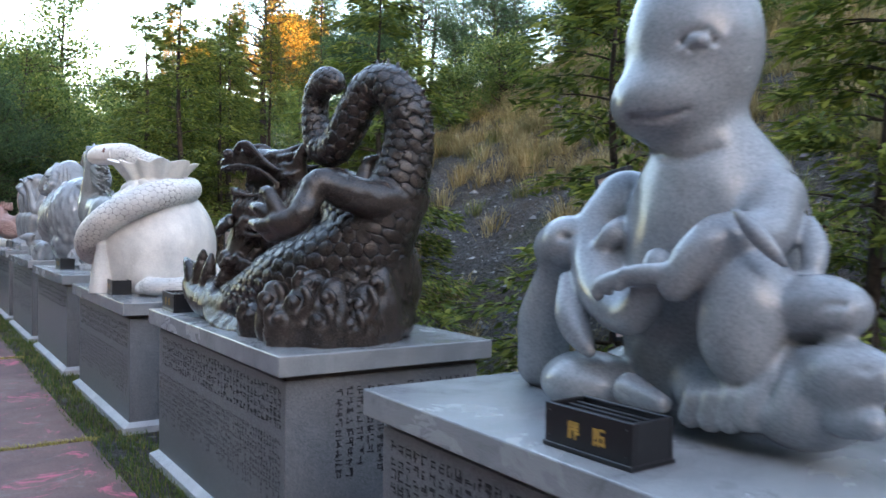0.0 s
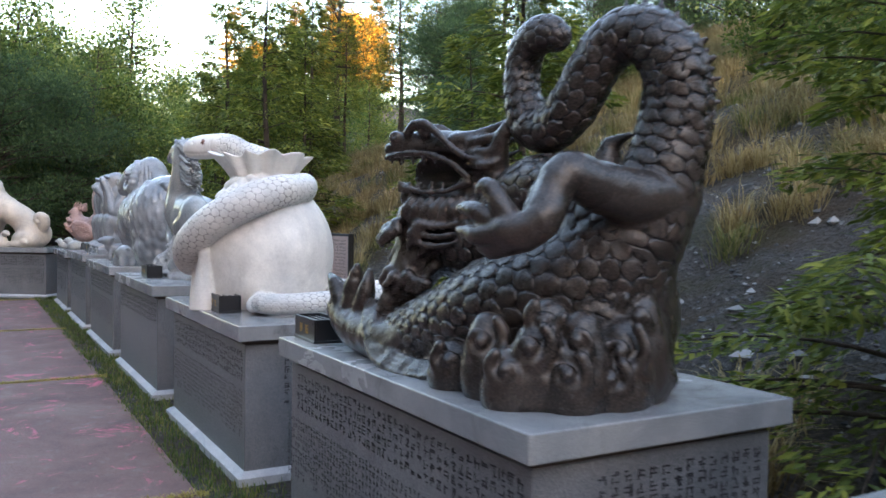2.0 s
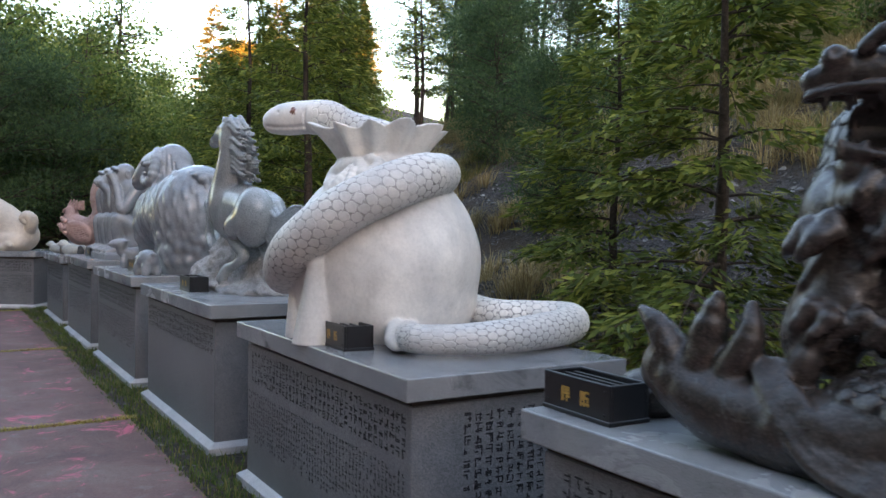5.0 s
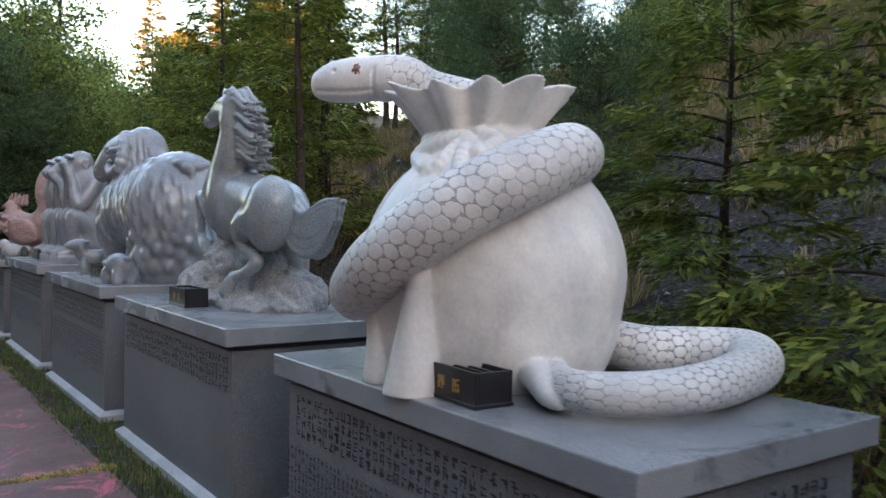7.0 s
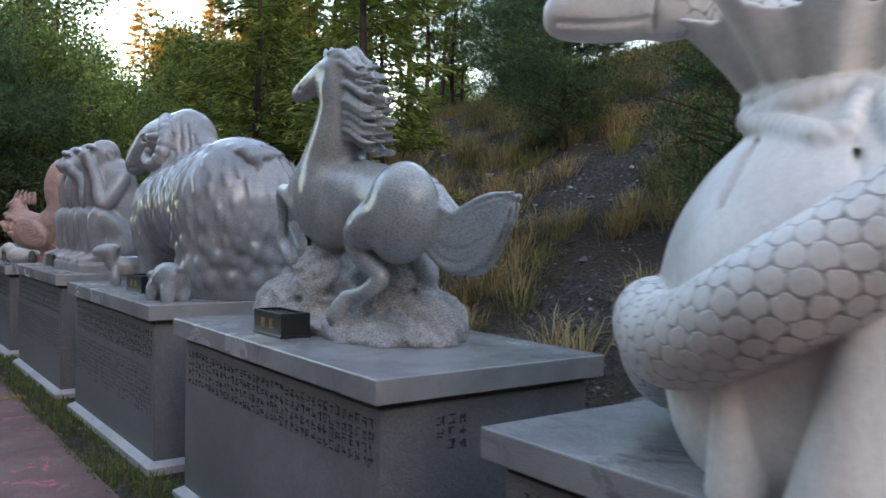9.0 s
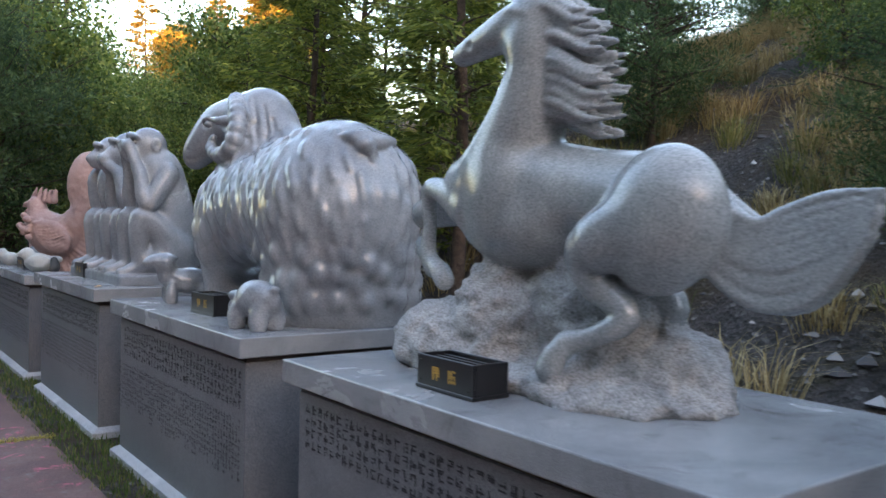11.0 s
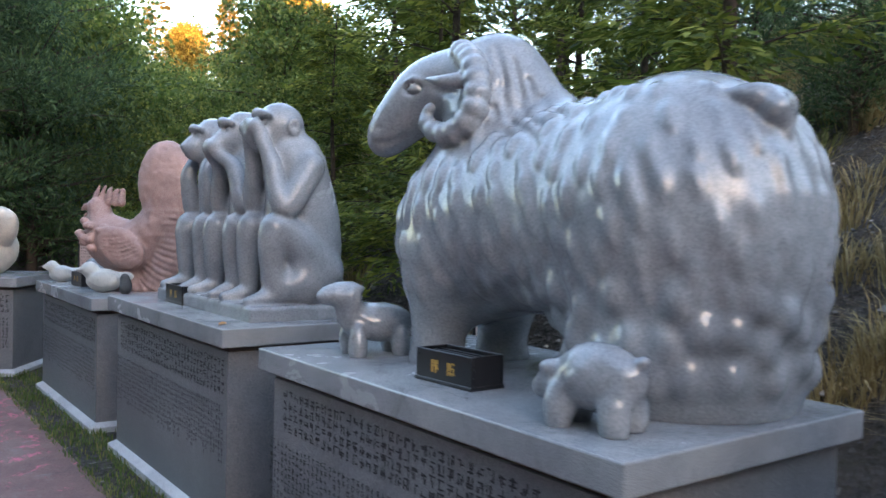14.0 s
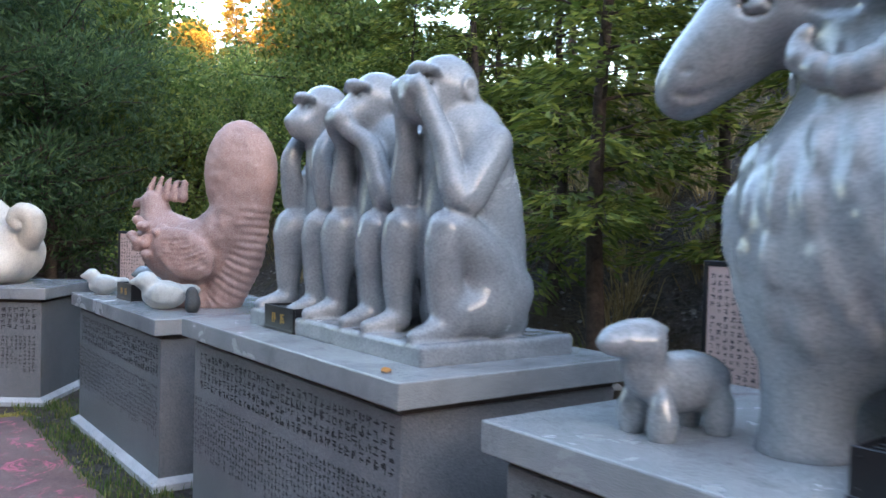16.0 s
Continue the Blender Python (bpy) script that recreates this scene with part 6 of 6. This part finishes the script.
plant(KINDS, (
    # behind the pedestals
    (3.75, 3.75, "a", 20, 0.95), (3.8, 2.1, "b", 140, 0.8), (4.6, 0.6, "a", 200, 0.9), (3.8, 6.9, "b", 80, 0.95), (4.0, 8.0, "a", 250, 0.85),
    (3.67, 13.0, "c", 60, 0.95), (4.8, 14.5, "b", 300, 0.95), (3.78, 15.58, "c", 190, 0.95), (4.6, 16.8, "a", 30, 1.1), (5.4, 15.8, "c", 120, 0.8), (4.4, 18.6, "b", 330, 0.8),
    # on the slope and crest
    (7.6, 6.4, "bush", 0, 0.5), (9.6, 9.3, "bush", 60, 0.7), (8.4, 12.6, "bush", 90, 0.5), (13.0, 14.5, "pine", 200, 0.4), (10.6, 8.2, "bush", 100, 0.6), (13.8, 6.0, "pine", 10, 0.45),
    (12.2, 18.0, "pine", 310, 0.42), (14.4, 21.0, "tall", 0, 0.6), (11.8, 20.8, "pine", 30, 0.45), (15.5, 17.5, "tall", 90, 0.55), (10.8, 22.8, "tall", 210, 0.6), (8.6, 21.8, "c", 150, 0.75),
    (6.8, 20.2, "c", 280, 0.75), (7.6, 25.0, "broad", 40, 0.6), (13.4, 2.0, "bush", 220, 1.0), (12.5, -1.5, "pine", 130, 0.5), (6.9, 1.6, "bush", 20, 0.5),
    (5.5, 10.5, "pine", 50, 0.36), (10.6, 14.2, "pine", 15, 0.45), (5.6, 19.2, "b", 40, 1.1), (6.9, 20.9, "b", 215, 1.15), (6.2, 22.6, "broad", 95, 0.7), (9.4, 12.4, "bush", 115, 0.55), (9.9, 17.9, "pine", 20, 0.36), (11.6, 18.9, "tall", 15, 0.62), (11.9, 23.2, "tall", 130, 0.5), (12.6, 16.2, "pine", 75, 0.55), (13.6, 14.4, "pine", 260, 0.5), (15.2, 12.4, "pine", 185, 0.75), (15.8, 15.6, "pine", 35, 0.6), (16.4, 9.4, "pine", 305, 0.7),
    # beyond the end of the path
    (4.4, 30.5, "thin", 75, 0.95), (-0.6, 26.0, "broad", 65, 1.05), (1.6, 26.6, "broad", 165, 1.0), (3.0, 31.5, "broad", 265, 1.05),
    (2.2, 23.6, "pine", 0, 0.8), (0.2, 24.2, "pine", 120, 0.72), (4.4, 24.8, "bush", 70, 0.9), (5.0, 26.4, "broad", 10, 0.55), (6.6, 27.4, "broad", 130, 0.5), (2.4, 27.8, "thin", 40, 0.72),
    (1.0, 28.0, "broad", 200, 0.7), (-1.6, 27.0, "broad", 300, 0.8), (1.6, 32.0, "thin", 220, 0.85), (8.4, 28.8, "broad", 250, 0.55), (5.6, 31.4, "broad", 90, 0.7), (10.4, 30.0, "broad", 20, 0.6),
    (3.4, 34.0, "thin", 330, 0.8), (-2.0, 33.0, "broad", 150, 1.0), (8.0, 34.0, "broad", 100, 0.7), (12.8, 29.5, "c", 170, 0.75), (9.5, 26.0, "bush", 140, 1.0), (12.4, 33.5, "broad", 50, 0.65),
    (15.8, 27.5, "tall", 240, 0.6), (17.5, 31.0, "broad", 290, 0.7), (16.2, 24.0, "pine", 60, 0.55), (18.5, 27.0, "pine", 330, 0.65), (18.5, 20.0, "pine", 10, 0.55), (5.2, 21.8, "bush", 10, 0.7),
    (3.2, 22.0, "bush", 200, 0.55), (7.3, 14.2, "pine", 40, 0.48), (8.7, 16.2, "pine", 160, 0.55), (10.2, 18.4, "pine", 250, 0.6), (9.4, 20.2, "c", 20, 0.85), (11.4, 22.0, "c", 200, 0.9), (13.2, 24.0, "c", 90, 0.9),
    (5.3, 21.6, "broad", 15, 0.5), (7.0, 23.6, "broad", 75, 0.6), (3.6, 25.4, "broad", 25, 0.85), (2.6, 24.6, "thin", 190, 0.7), (11.2, 19.2, "c", 140, 0.7), (12.6, 20.0, "tall", 60, 0.5), (13.6, 19.4, "c", 220, 0.6), (9.0, 23.4, "tall", 20, 0.75),
    (0.6, 22.8, "pine", 70, 0.85), (-1.0, 23.6, "pine", 250, 0.9), (0.6, 26.4, "thin", 130, 0.85), (-0.6, 29.0, "thin", 10, 1.0), (2.0, 30.0, "c", 130, 1.0), (3.6, 29.5, "c", 230, 0.95), (22.0, 36.0, "broad", 10, 0.9), (18.0, 40.0, "broad", 80, 1.0), (14.0, 44.0, "broad", 140, 1.0), (9.0, 46.0, "broad", 220, 1.1), (4.0, 48.0, "broad", 300, 1.2), (27.0, 42.0, "broad", 30, 1.0),
))
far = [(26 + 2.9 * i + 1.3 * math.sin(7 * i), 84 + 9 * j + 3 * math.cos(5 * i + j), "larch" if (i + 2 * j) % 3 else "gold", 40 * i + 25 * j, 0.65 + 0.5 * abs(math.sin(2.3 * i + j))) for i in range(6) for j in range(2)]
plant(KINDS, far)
# Unseen rows of trees added on the left to cut low side light.
plant(KINDS, [(-8.5 - 1.8 * (k % 3) - 0.8 * math.sin(5 * k), -14 + 2.1 * k, ("broad", "pine", "broad", "tall")[k % 4], 47 * k, 0.75 + 0.2 * abs(math.sin(2 * k))) for k in range(20)])
plant(KINDS, [(-10.5 - 1.2 * (k % 2), -15 + 2.3 * k, ("tall", "broad", "pine")[k % 3], 61 * k, 1.35 + 0.2 * abs(math.sin(3 * k))) for k in range(18)])

# ---- pedestals ----
def plain(name, color, rough=0.6, spec=0.4, vary=0.25, scale=20.0, metal=0.0, relief=0.1):
    m, nt, b = mat(name, rough, metal, spec)
    co = coords(nt)
    lo, hi = tuple(c * (1 - vary) for c in color), tuple(c * (1 + vary) for c in color)
    nt.links.new(ramp(nt, noise_tex(nt, co, scale, 6, 0.7), (0.3, lo), (0.7, hi)), b.inputs["Base Color"])
    bump(nt, b, noise_tex(nt, co, scale * 4, 4, 0.7), relief, 0.004)
    return m


M_INK = plain("dark letter paint", (0.03, 0.03, 0.034), 0.6)
M_SHADE_BAND = plain("under-slab shade and stain", (0.07, 0.055, 0.045), 0.9)
M_BLACK = plain("black lacquered wood", (0.012, 0.011, 0.012), 0.35, 0.5)
M_INSIDE = plain("worn grey metal tray", (0.2, 0.2, 0.21), 0.45)
M_GOLDPAINT = plain("gold letter paint", (0.42, 0.24, 0.05), 0.45)
M_FRAME = plain("dark sign frame", (0.014, 0.012, 0.012), 0.5)
M_PAPER = plain("faded pink sign board", (0.62, 0.44, 0.38), 0.6, 0.3, 0.15, 3.0)
M_SIGNINK = plain("sign lettering", (0.06, 0.05, 0.06), 0.6)
M_LEAF = plain("orange fallen leaf", (0.42, 0.17, 0.03), 0.6)
M_CHICK = granite("pale green white stone", (0.42, 0.43, 0.4), (0.55, 0.56, 0.53), (0.64, 0.64, 0.61), 0.5, 160, 3.0)
M_DARKSTONE = granite("small dark stone", (0.03, 0.03, 0.03), (0.06, 0.06, 0.058), (0.1, 0.1, 0.1), 0.7, 120, 3.0)


def glyph(quads, rng, u, v, size):
    """One unreadable sign of a few strokes, in a flat plane: bars (u0, v0, u1, v1)."""
    s = size
    w = s * 0.16
    for k in range(rng.randint(2, 3)):
        y = v + s * rng.choice((0.1, 0.3, 0.5, 0.7, 0.88))
        a, b = rng.choice(((0.05, 0.95), (0.1, 0.9), (0.05, 0.5), (0.5, 0.95)))
        quads.append((u + s * a, y, u + s * b, y + w))
    for k in range(rng.randint(1, 3)):
        x = u + s * rng.choice((0.12, 0.3, 0.48, 0.65, 0.82))
        a, b = rng.choice(((0.0, 1.0), (0.05, 0.6), (0.4, 1.0)))
        quads.append((x, v + s * a, x + w, v + s * b))


def letters(name, blocks, place, material, parent, seed):
    """Blocks of (u, v, columns, rows, size, pitch u, pitch v, fill): rows of signs, v going down. place maps u, v to a point."""
    rng = random.Random(seed)
    quads = []
    for u, v, cols, rows, size, pu, pv, fill in blocks:
        for c in range(cols):
            n = rows if fill >= 1 else rng.choice((rows, rows, rows - 1, max(1, rows - 2)))
            for r in range(n):
                if rng.random() < fill + 0.1:
                    glyph(quads, rng, u + c * pu, v - r * pv, size * rng.uniform(0.9, 1.05))
    verts, faces = [], []
    for k, (u0, v0, u1, v1) in enumerate(quads):
        lift = 0.0006 * (k % 4)
        verts += [place(u0, v0, lift), place(u1, v0, lift), place(u1, v1, lift), place(u0, v1, lift)]
        faces.append(tuple(range(4 * k, 4 * k + 4)))
    ob = link_mesh(name, verts, faces, material, parent)
    return tagged(ob, "rows of small dark carved characters", kind="stuff")


def pedestal(length, top, seed, side=0, label="grey granite pedestal with carved names", slab=None):
    """Local frame: front edge of the slab on x = 0, near end on y = 0."""
    rng = random.Random(seed)
    root = tagged(new("pedestal"), label, "pedestal", "statue pedestals")
    deep, thick = 1.16, 0.095
    bm = bmesh.new()
    box(bm, 0, 0, top - thick, deep, length, top, 0.006, 2)
    part("slab", bm, slab or M_SLAB, root)
    # Dark band under the slab: brown stain at the monkeys', painted shade elsewhere.
    bm = bmesh.new()
    box(bm, 0.062, 0.062, top - thick - 0.035, deep - 0.062, length - 0.062, top - thick + 0.01)
    part("shade_band", bm, M_SHADE_BAND, root, "dark band under the slab, painted shade and brown stain")
    bm = bmesh.new()
    box(bm, 0.055, 0.055, 0.02, deep - 0.055, length - 0.055, top - thick - 0.03, 0.004, 1)
    part("body", bm, M_BODY, root)
    # foot course: low sloped kerb stones round the body
    bm = bmesh.new()
    prof = ((0.005, -0.1), (0.005, 0.04), (0.06, 0.075), (0.08, 0.075))
    rings = []
    for d, z in prof:
        rings.append([bm.verts.new(p) for p in ((d, d, z), (deep - d, d, z), (deep - d, length - d, z), (d, length - d, z))])
    for a, b in zip(rings[:-1], rings[1:]):
        for k in range(4):
            q = (k + 1) % 4
            bm.faces.new((a[k], a[q], b[q], b[k]))
    bm.normal_update()
    part("foot_course", bm, M_PLINTH, root, "pale sloped granite foot course")
    w = length - 0.11
    z1 = top - thick - 0.03
    cols = int((w - 0.08) / 0.05)
    blocks = [(0.09, z1 - 0.08, cols, 4, 0.04, 0.05, 0.048, 1.0)]
    small = [(0.1, z1 - 0.3, int((w - 0.1) / 0.0335 * 0.98), 10, 0.024, 0.036, 0.031, 0.85)]
    letters("inscription", blocks, lambda u, v, l: (0.0515 - l, u, v), M_INK, root, seed)
    letters("inscription", small, lambda u, v, l: (0.0525 - l, u, v), M_INK, root, seed + 50) if w > 1.9 and seed != 3 else None
    if side:
        letters("inscription", [(0.3, z1 - 0.09, side, 9 if side > 3 else 4, 0.04, 0.055, 0.048, 0.9)], lambda u, v, l: (u, 0.0515 - l, v), M_INK, root, seed + 9)
    return root


SIDES = {"rabbit": 8, "dragon": 14, "snake": 12, "horse": 3, "sheep": 0, "monkeys": 0, "rooster": 0}
for k, (name, y0, y1, z) in enumerate(PEDESTALS):
    ob = pedestal(y1 - y0, z, k, SIDES[name], slab=M_STAINED if name == "snake" else None)
    ob.matrix_world = pose(1.39, y0, 0)
DOG_PLACE = pose(1.33, 19.42, 0, 0, 0, 56)
ob = pedestal(2.2, 0.99, 20, 0)
ob.matrix_world = DOG_PLACE


# ---- statue of a dog with its pups, in the frame of its pedestal ----
def dog():
    s = Sculpt((0.1, 0.1, 0.94), (1.1, 2.1, 2.42), 0.013)
    s.ell((0.6, 0.62, 1.25), (0.3, 0.34, 0.3), 0.05)
    s.tube([(0.6, 0.6, 1.3, 0.27), (0.58, 0.85, 1.55, 0.25), (0.56, 1.15, 1.75, 0.24), (0.54, 1.32, 1.95, 0.19), (0.53, 1.4, 2.1, 0.17)], 0.08)
    s.ell((0.53, 1.42, 2.15), (0.17, 0.18, 0.16), 0.05)
    s.tube([(0.5, 1.5, 2.1, 0.11), (0.48, 1.66, 2.03, 0.085), (0.47, 1.72, 2.0, 0.075)], 0.03)
    for x in (0.42, 0.64):
        s.tube([(x, 1.36, 2.26, 0.05), (x - 0.02, 1.38, 2.33, 0.03), (x - 0.03, 1.42, 2.36, 0.012)], 0.02)
    for x in (0.4, 0.72):
        s.tube([(x, 1.3, 1.7, 0.16), (x - 0.02, 1.42, 1.4, 0.1), (x - 0.02, 1.45, 1.1, 0.085), (x - 0.03, 1.52, 1.02, 0.085)], 0.05)
    s.ell((0.38, 0.66, 1.15), (0.18, 0.28, 0.18), 0.05)
    s.tube([(0.3, 0.8, 1.06, 0.08), (0.28, 1.0, 1.03, 0.07)], 0.04)
    s.tube([(0.5, 0.38, 1.35, 0.1), (0.4, 0.28, 1.45, 0.1), (0.36, 0.26, 1.57, 0.095), (0.36, 0.36, 1.62, 0.085), (0.35, 0.42, 1.56, 0.07), (0.34, 0.38, 1.5, 0.05)], 0.015)
    for y, z, up in ((1.12, 1.08, 0.13), (0.75, 1.05, 0.0), (1.35, 1.05, 0.0)):
        s.ell((0.26, y, z), (0.1, 0.16, 0.08 + up * 0.6), 0.03)
        s.ell((0.22, y - 0.14, z + 0.05 + up), (0.065, 0.075, 0.065), 0.03)
        s.ell((0.19, y - 0.2, z + 0.03 + up), (0.035, 0.04, 0.03), 0.02)
    s.rough(0.006, 0.12, seed=2)
    s.floor(0.982)
    ob = s.mesh("dog_statue", [M_CREAM], (0.6, 1.0, 0.99))
    ob.matrix_world = DOG_PLACE @ Matrix.Translation((0.6, 1.0, 0.99))
    return tagged(ob, "cream stone sitting dog statue with pups", "statue", "zodiac statues")


dog()


# ---- small figures on the pedestals ----
def figure(name, label, material, place, turn, shapes, h=0.006):
    """Small figure from round masses (x, y, z, rx, ry, rz), facing +y, standing on z = 0."""
    lo = [min(c[k] - c[k + 3] for c in shapes) - 0.03 for k in range(3)]
    hi = [max(c[k] + c[k + 3] for c in shapes) + 0.03 for k in range(3)]
    s = Sculpt(lo, hi, h)
    for c in shapes:
        s.ell(c[:3], c[3:], 0.03)
    s.rough(0.003, 0.04, seed=3)
    s.floor(-0.003)
    ob = s.mesh(name, [material], (0, 0, 0))
    ob.matrix_world = pose(*place, 0, 0, turn)
    return tagged(ob, label, "statuette", "small figures")


legs = [(x, y, 0.05, 0.042, 0.042, 0.085) for x in (-0.06, 0.06) for y in (-0.1, 0.1)]
figure("lamb_statuette", "small grey granite lamb with raised head", M_SHEEP, (1.76, 13.4, TOP["sheep"]), 80,
       [(0, -0.02, 0.14, 0.085, 0.16, 0.085), *legs, (0, 0.12, 0.2, 0.06, 0.06, 0.09), (0, 0.16, 0.265, 0.06, 0.08, 0.052), (0, 0.23, 0.255, 0.036, 0.036, 0.03),
        (-0.055, 0.13, 0.25, 0.022, 0.035, 0.04), (0.055, 0.13, 0.25, 0.022, 0.035, 0.04), (0, 0.1, 0.29, 0.05, 0.05, 0.02)])
figure("lamb_statuette", "small grey granite lamb grazing, head lowered", M_SHEEP, (1.6, 11.95, TOP["sheep"]), 12,
       [tuple(0.86 * v for v in c) for c in [(0, -0.02, 0.17, 0.105, 0.17, 0.115), *[(x, y, 0.06, 0.055, 0.055, 0.1) for x in (-0.06, 0.06) for y in (-0.11, 0.1)], (0, 0.15, 0.15, 0.055, 0.06, 0.06), (0, 0.2, 0.11, 0.04, 0.045, 0.045),
        (-0.05, 0.15, 0.19, 0.025, 0.035, 0.02), (0.05, 0.15, 0.19, 0.025, 0.035, 0.02), (0, -0.18, 0.24, 0.03, 0.02, 0.02)]])
chick = [(0, 0, 0.075, 0.07, 0.11, 0.075), (0, 0.085, 0.145, 0.05, 0.055, 0.05), (0, 0.14, 0.14, 0.014, 0.03, 0.014), (0, -0.12, 0.1, 0.03, 0.06, 0.03), (-0.06, -0.01, 0.085, 0.025, 0.08, 0.05), (0.06, -0.01, 0.085, 0.025, 0.08, 0.05)]
figure("chick_statuette", "small pale stone chick beside black box", M_CHICK, (1.56, 18.5, TOP["rooster"]), 75, chick)
figure("chick_statuette", "pale stone chick with dark stone behind", M_CHICK, (1.62, 17.3, TOP["rooster"]), 70, [tuple(1.25 * v for v in c) for c in chick])
figure("stone_figure", "small dark weathered stone figure", M_DARKSTONE, (1.72, 17.06, TOP["rooster"]), 0, [(0, 0, 0.05, 0.05, 0.045, 0.06), (0, 0.01, 0.12, 0.038, 0.036, 0.04), (0.01, 0.03, 0.08, 0.03, 0.03, 0.05)])
figure("chick_statuette", "blue grey stone chick in rooster's shade", M_SHEEP, (1.8, 18.05, TOP["rooster"]), 40, [tuple(1.2 * v for v in c) for c in chick])


# ---- offering boxes ----
def offering_box():
    root = tagged(new("offering_box"), "black lacquered offering box with gold characters", "box", "offering boxes")
    lx, ly, hz, t = 0.15, 0.31, 0.118, 0.012
    for a, b, c, d in ((0, 0, t, ly), (lx - t, 0, lx, ly), (t, 0, lx - t, t), (t, ly - t, lx - t, ly)):
        bm = bmesh.new()
        box(bm, a, b, 0.012, c, d, hz, 0.002, 1)
        part("panel", bm, M_BLACK, root)
    bm = bmesh.new()
    box(bm, -0.004, -0.004, 0, lx + 0.004, ly + 0.004, 0.014, 0.002, 1)
    part("base", bm, M_BLACK, root)
    bm = bmesh.new()
    box(bm, t, t, 0.07, lx - t, ly - t, 0.086)
    part("tray", bm, M_INSIDE, root, "grey metal tray with slots")
    for k in range(3):
        bm = bmesh.new()
        x = 0.035 + 0.034 * k
        box(bm, x, t, 0.1, x + 0.012, ly - t, 0.108, 0.001, 1)
        part("slat", bm, M_BLACK, root)
    for y in (0.02, ly - 0.02):
        for z in (0.03, hz - 0.02):
            bm = bmesh.new()
            bmesh.ops.create_uvsphere(bm, u_segments=8, v_segments=5, radius=0.004)
            bmesh.ops.translate(bm, vec=(0.0, y, z), verts=bm.verts)
            part("stud", bm, M_FRAME, root)
    rng = random.Random(2)
    quads = []
    for u in (0.085, 0.175):
        quads.clear()
        glyph(quads, rng, u, 0.038, 0.045)
        glyph(quads, rng, u, 0.038, 0.045)
        verts, faces = [], []
        for k, (u0, v0, u1, v1) in enumerate(quads):
            l = -0.0022 - 0.0004 * (k % 4)
            verts += [(l, u0, v0), (l, u1, v0), (l, u1, v1), (l, u0, v1)]
            faces.append(tuple(range(4 * k, 4 * k + 4)))
        tagged(link_mesh("gold_character", verts, faces, M_GOLDPAINT, root), kind="stuff")
    return root


first = offering_box()
spots = [(1.475, 1.4, TOP["rabbit"], 2), (1.465, 5.31, TOP["dragon"], -2), (1.465, 7.1, TOP["snake"], -3), (1.54, 10.14, TOP["horse"], 0), (1.605, 12.52, TOP["sheep"], 3), (1.61, 15.44, TOP["monkeys"], 0), (1.58, 17.88, TOP["rooster"], 2)]
first.matrix_basis = pose(spots[0][0], spots[0][1], spots[0][2], 0, 0, spots[0][3])
for x, y, z, turn in spots[1:]:
    copy_thing(first, pose(x, y, z, 0, 0, turn))
copy_thing(first, DOG_PLACE @ pose(0.1, 1.55, 0.99))


# ---- notice boards behind the row ----
def notice(x, y0, y1, z0, z1, turn, seed, slant=0.0):
    root = tagged(new("notice_board"), "faded pink notice board in black frame", "sign", "notice boards")
    w, h = y1 - y0, z1 - z0
    for y in (0.04, w - 0.04):
        bm = bmesh.new()
        box(bm, 0.01, y - 0.016, -z0 - 0.1 + 0.0, 0.04, y + 0.016, h, 0.003, 1)
        part("post", bm, M_FRAME, root)
    bm = bmesh.new()
    box(bm, -0.012, 0.02, 0.02, 0.009, w - 0.02, h - 0.02)
    part("board", bm, M_PAPER, root)
    for a in ((-0.02, 0, 0, 0.01, 0.022, h), (-0.02, w - 0.022, 0, 0.01, w, h), (-0.02, 0.022, 0, 0.01, w - 0.022, 0.022), (-0.02, 0.022, h - 0.022, 0.01, w - 0.022, h)):
        bm = bmesh.new()
        box(bm, *a, 0.003, 1)
        part("frame_bar", bm, M_FRAME, root)
    cols, rows = int((w - 0.08) / 0.034), int((h - 0.09) / 0.03)
    letters("lettering", [(0.04, h - 0.075, cols, rows, 0.021, 0.034, 0.03, 0.85)], lambda u, v, l: (-0.0145 - l, w - u, v), M_SIGNINK, root, seed)
    root.matrix_world = pose(x, y0, z0, slant, 0, turn)
    return root


notice(2.95, 2.69, 2.93, 1.07, 1.9, 0, 1, -11)
notice(2.95, 11.2, 11.62, 0.75, 1.49, 0, 2)
notice(2.95, 13.78, 14.18, 0.75, 1.47, 0, 3)
notice(2.02, 18.95, 19.33, 0.75, 1.48, 20, 4)
notice(2.95, 8.3, 8.72, 0.75, 1.49, 0, 5)

# a fallen leaf on the monkeys' slab
bm = bmesh.new()
for k in range(7):
    a = k / 6 * math.pi
    bm.verts.new((0.05 * math.cos(a), 0.02 * math.sin(a), 0.004 * math.sin(3 * a) + 0.006))
for k in range(5, 0, -1):
    a = k / 6 * math.pi
    bm.verts.new((0.05 * math.cos(a), -0.02 * math.sin(a), 0.004 * math.cos(3 * a) + 0.006))
bm.faces.new(list(bm.verts))
leaf = part("fallen_leaf", bm, M_LEAF)
leaf.matrix_world = pose(1.47, 14.42, TOP["monkeys"], 0, 0, 55)
tagged(leaf, "orange fallen leaf lying on granite slab", "leaf")
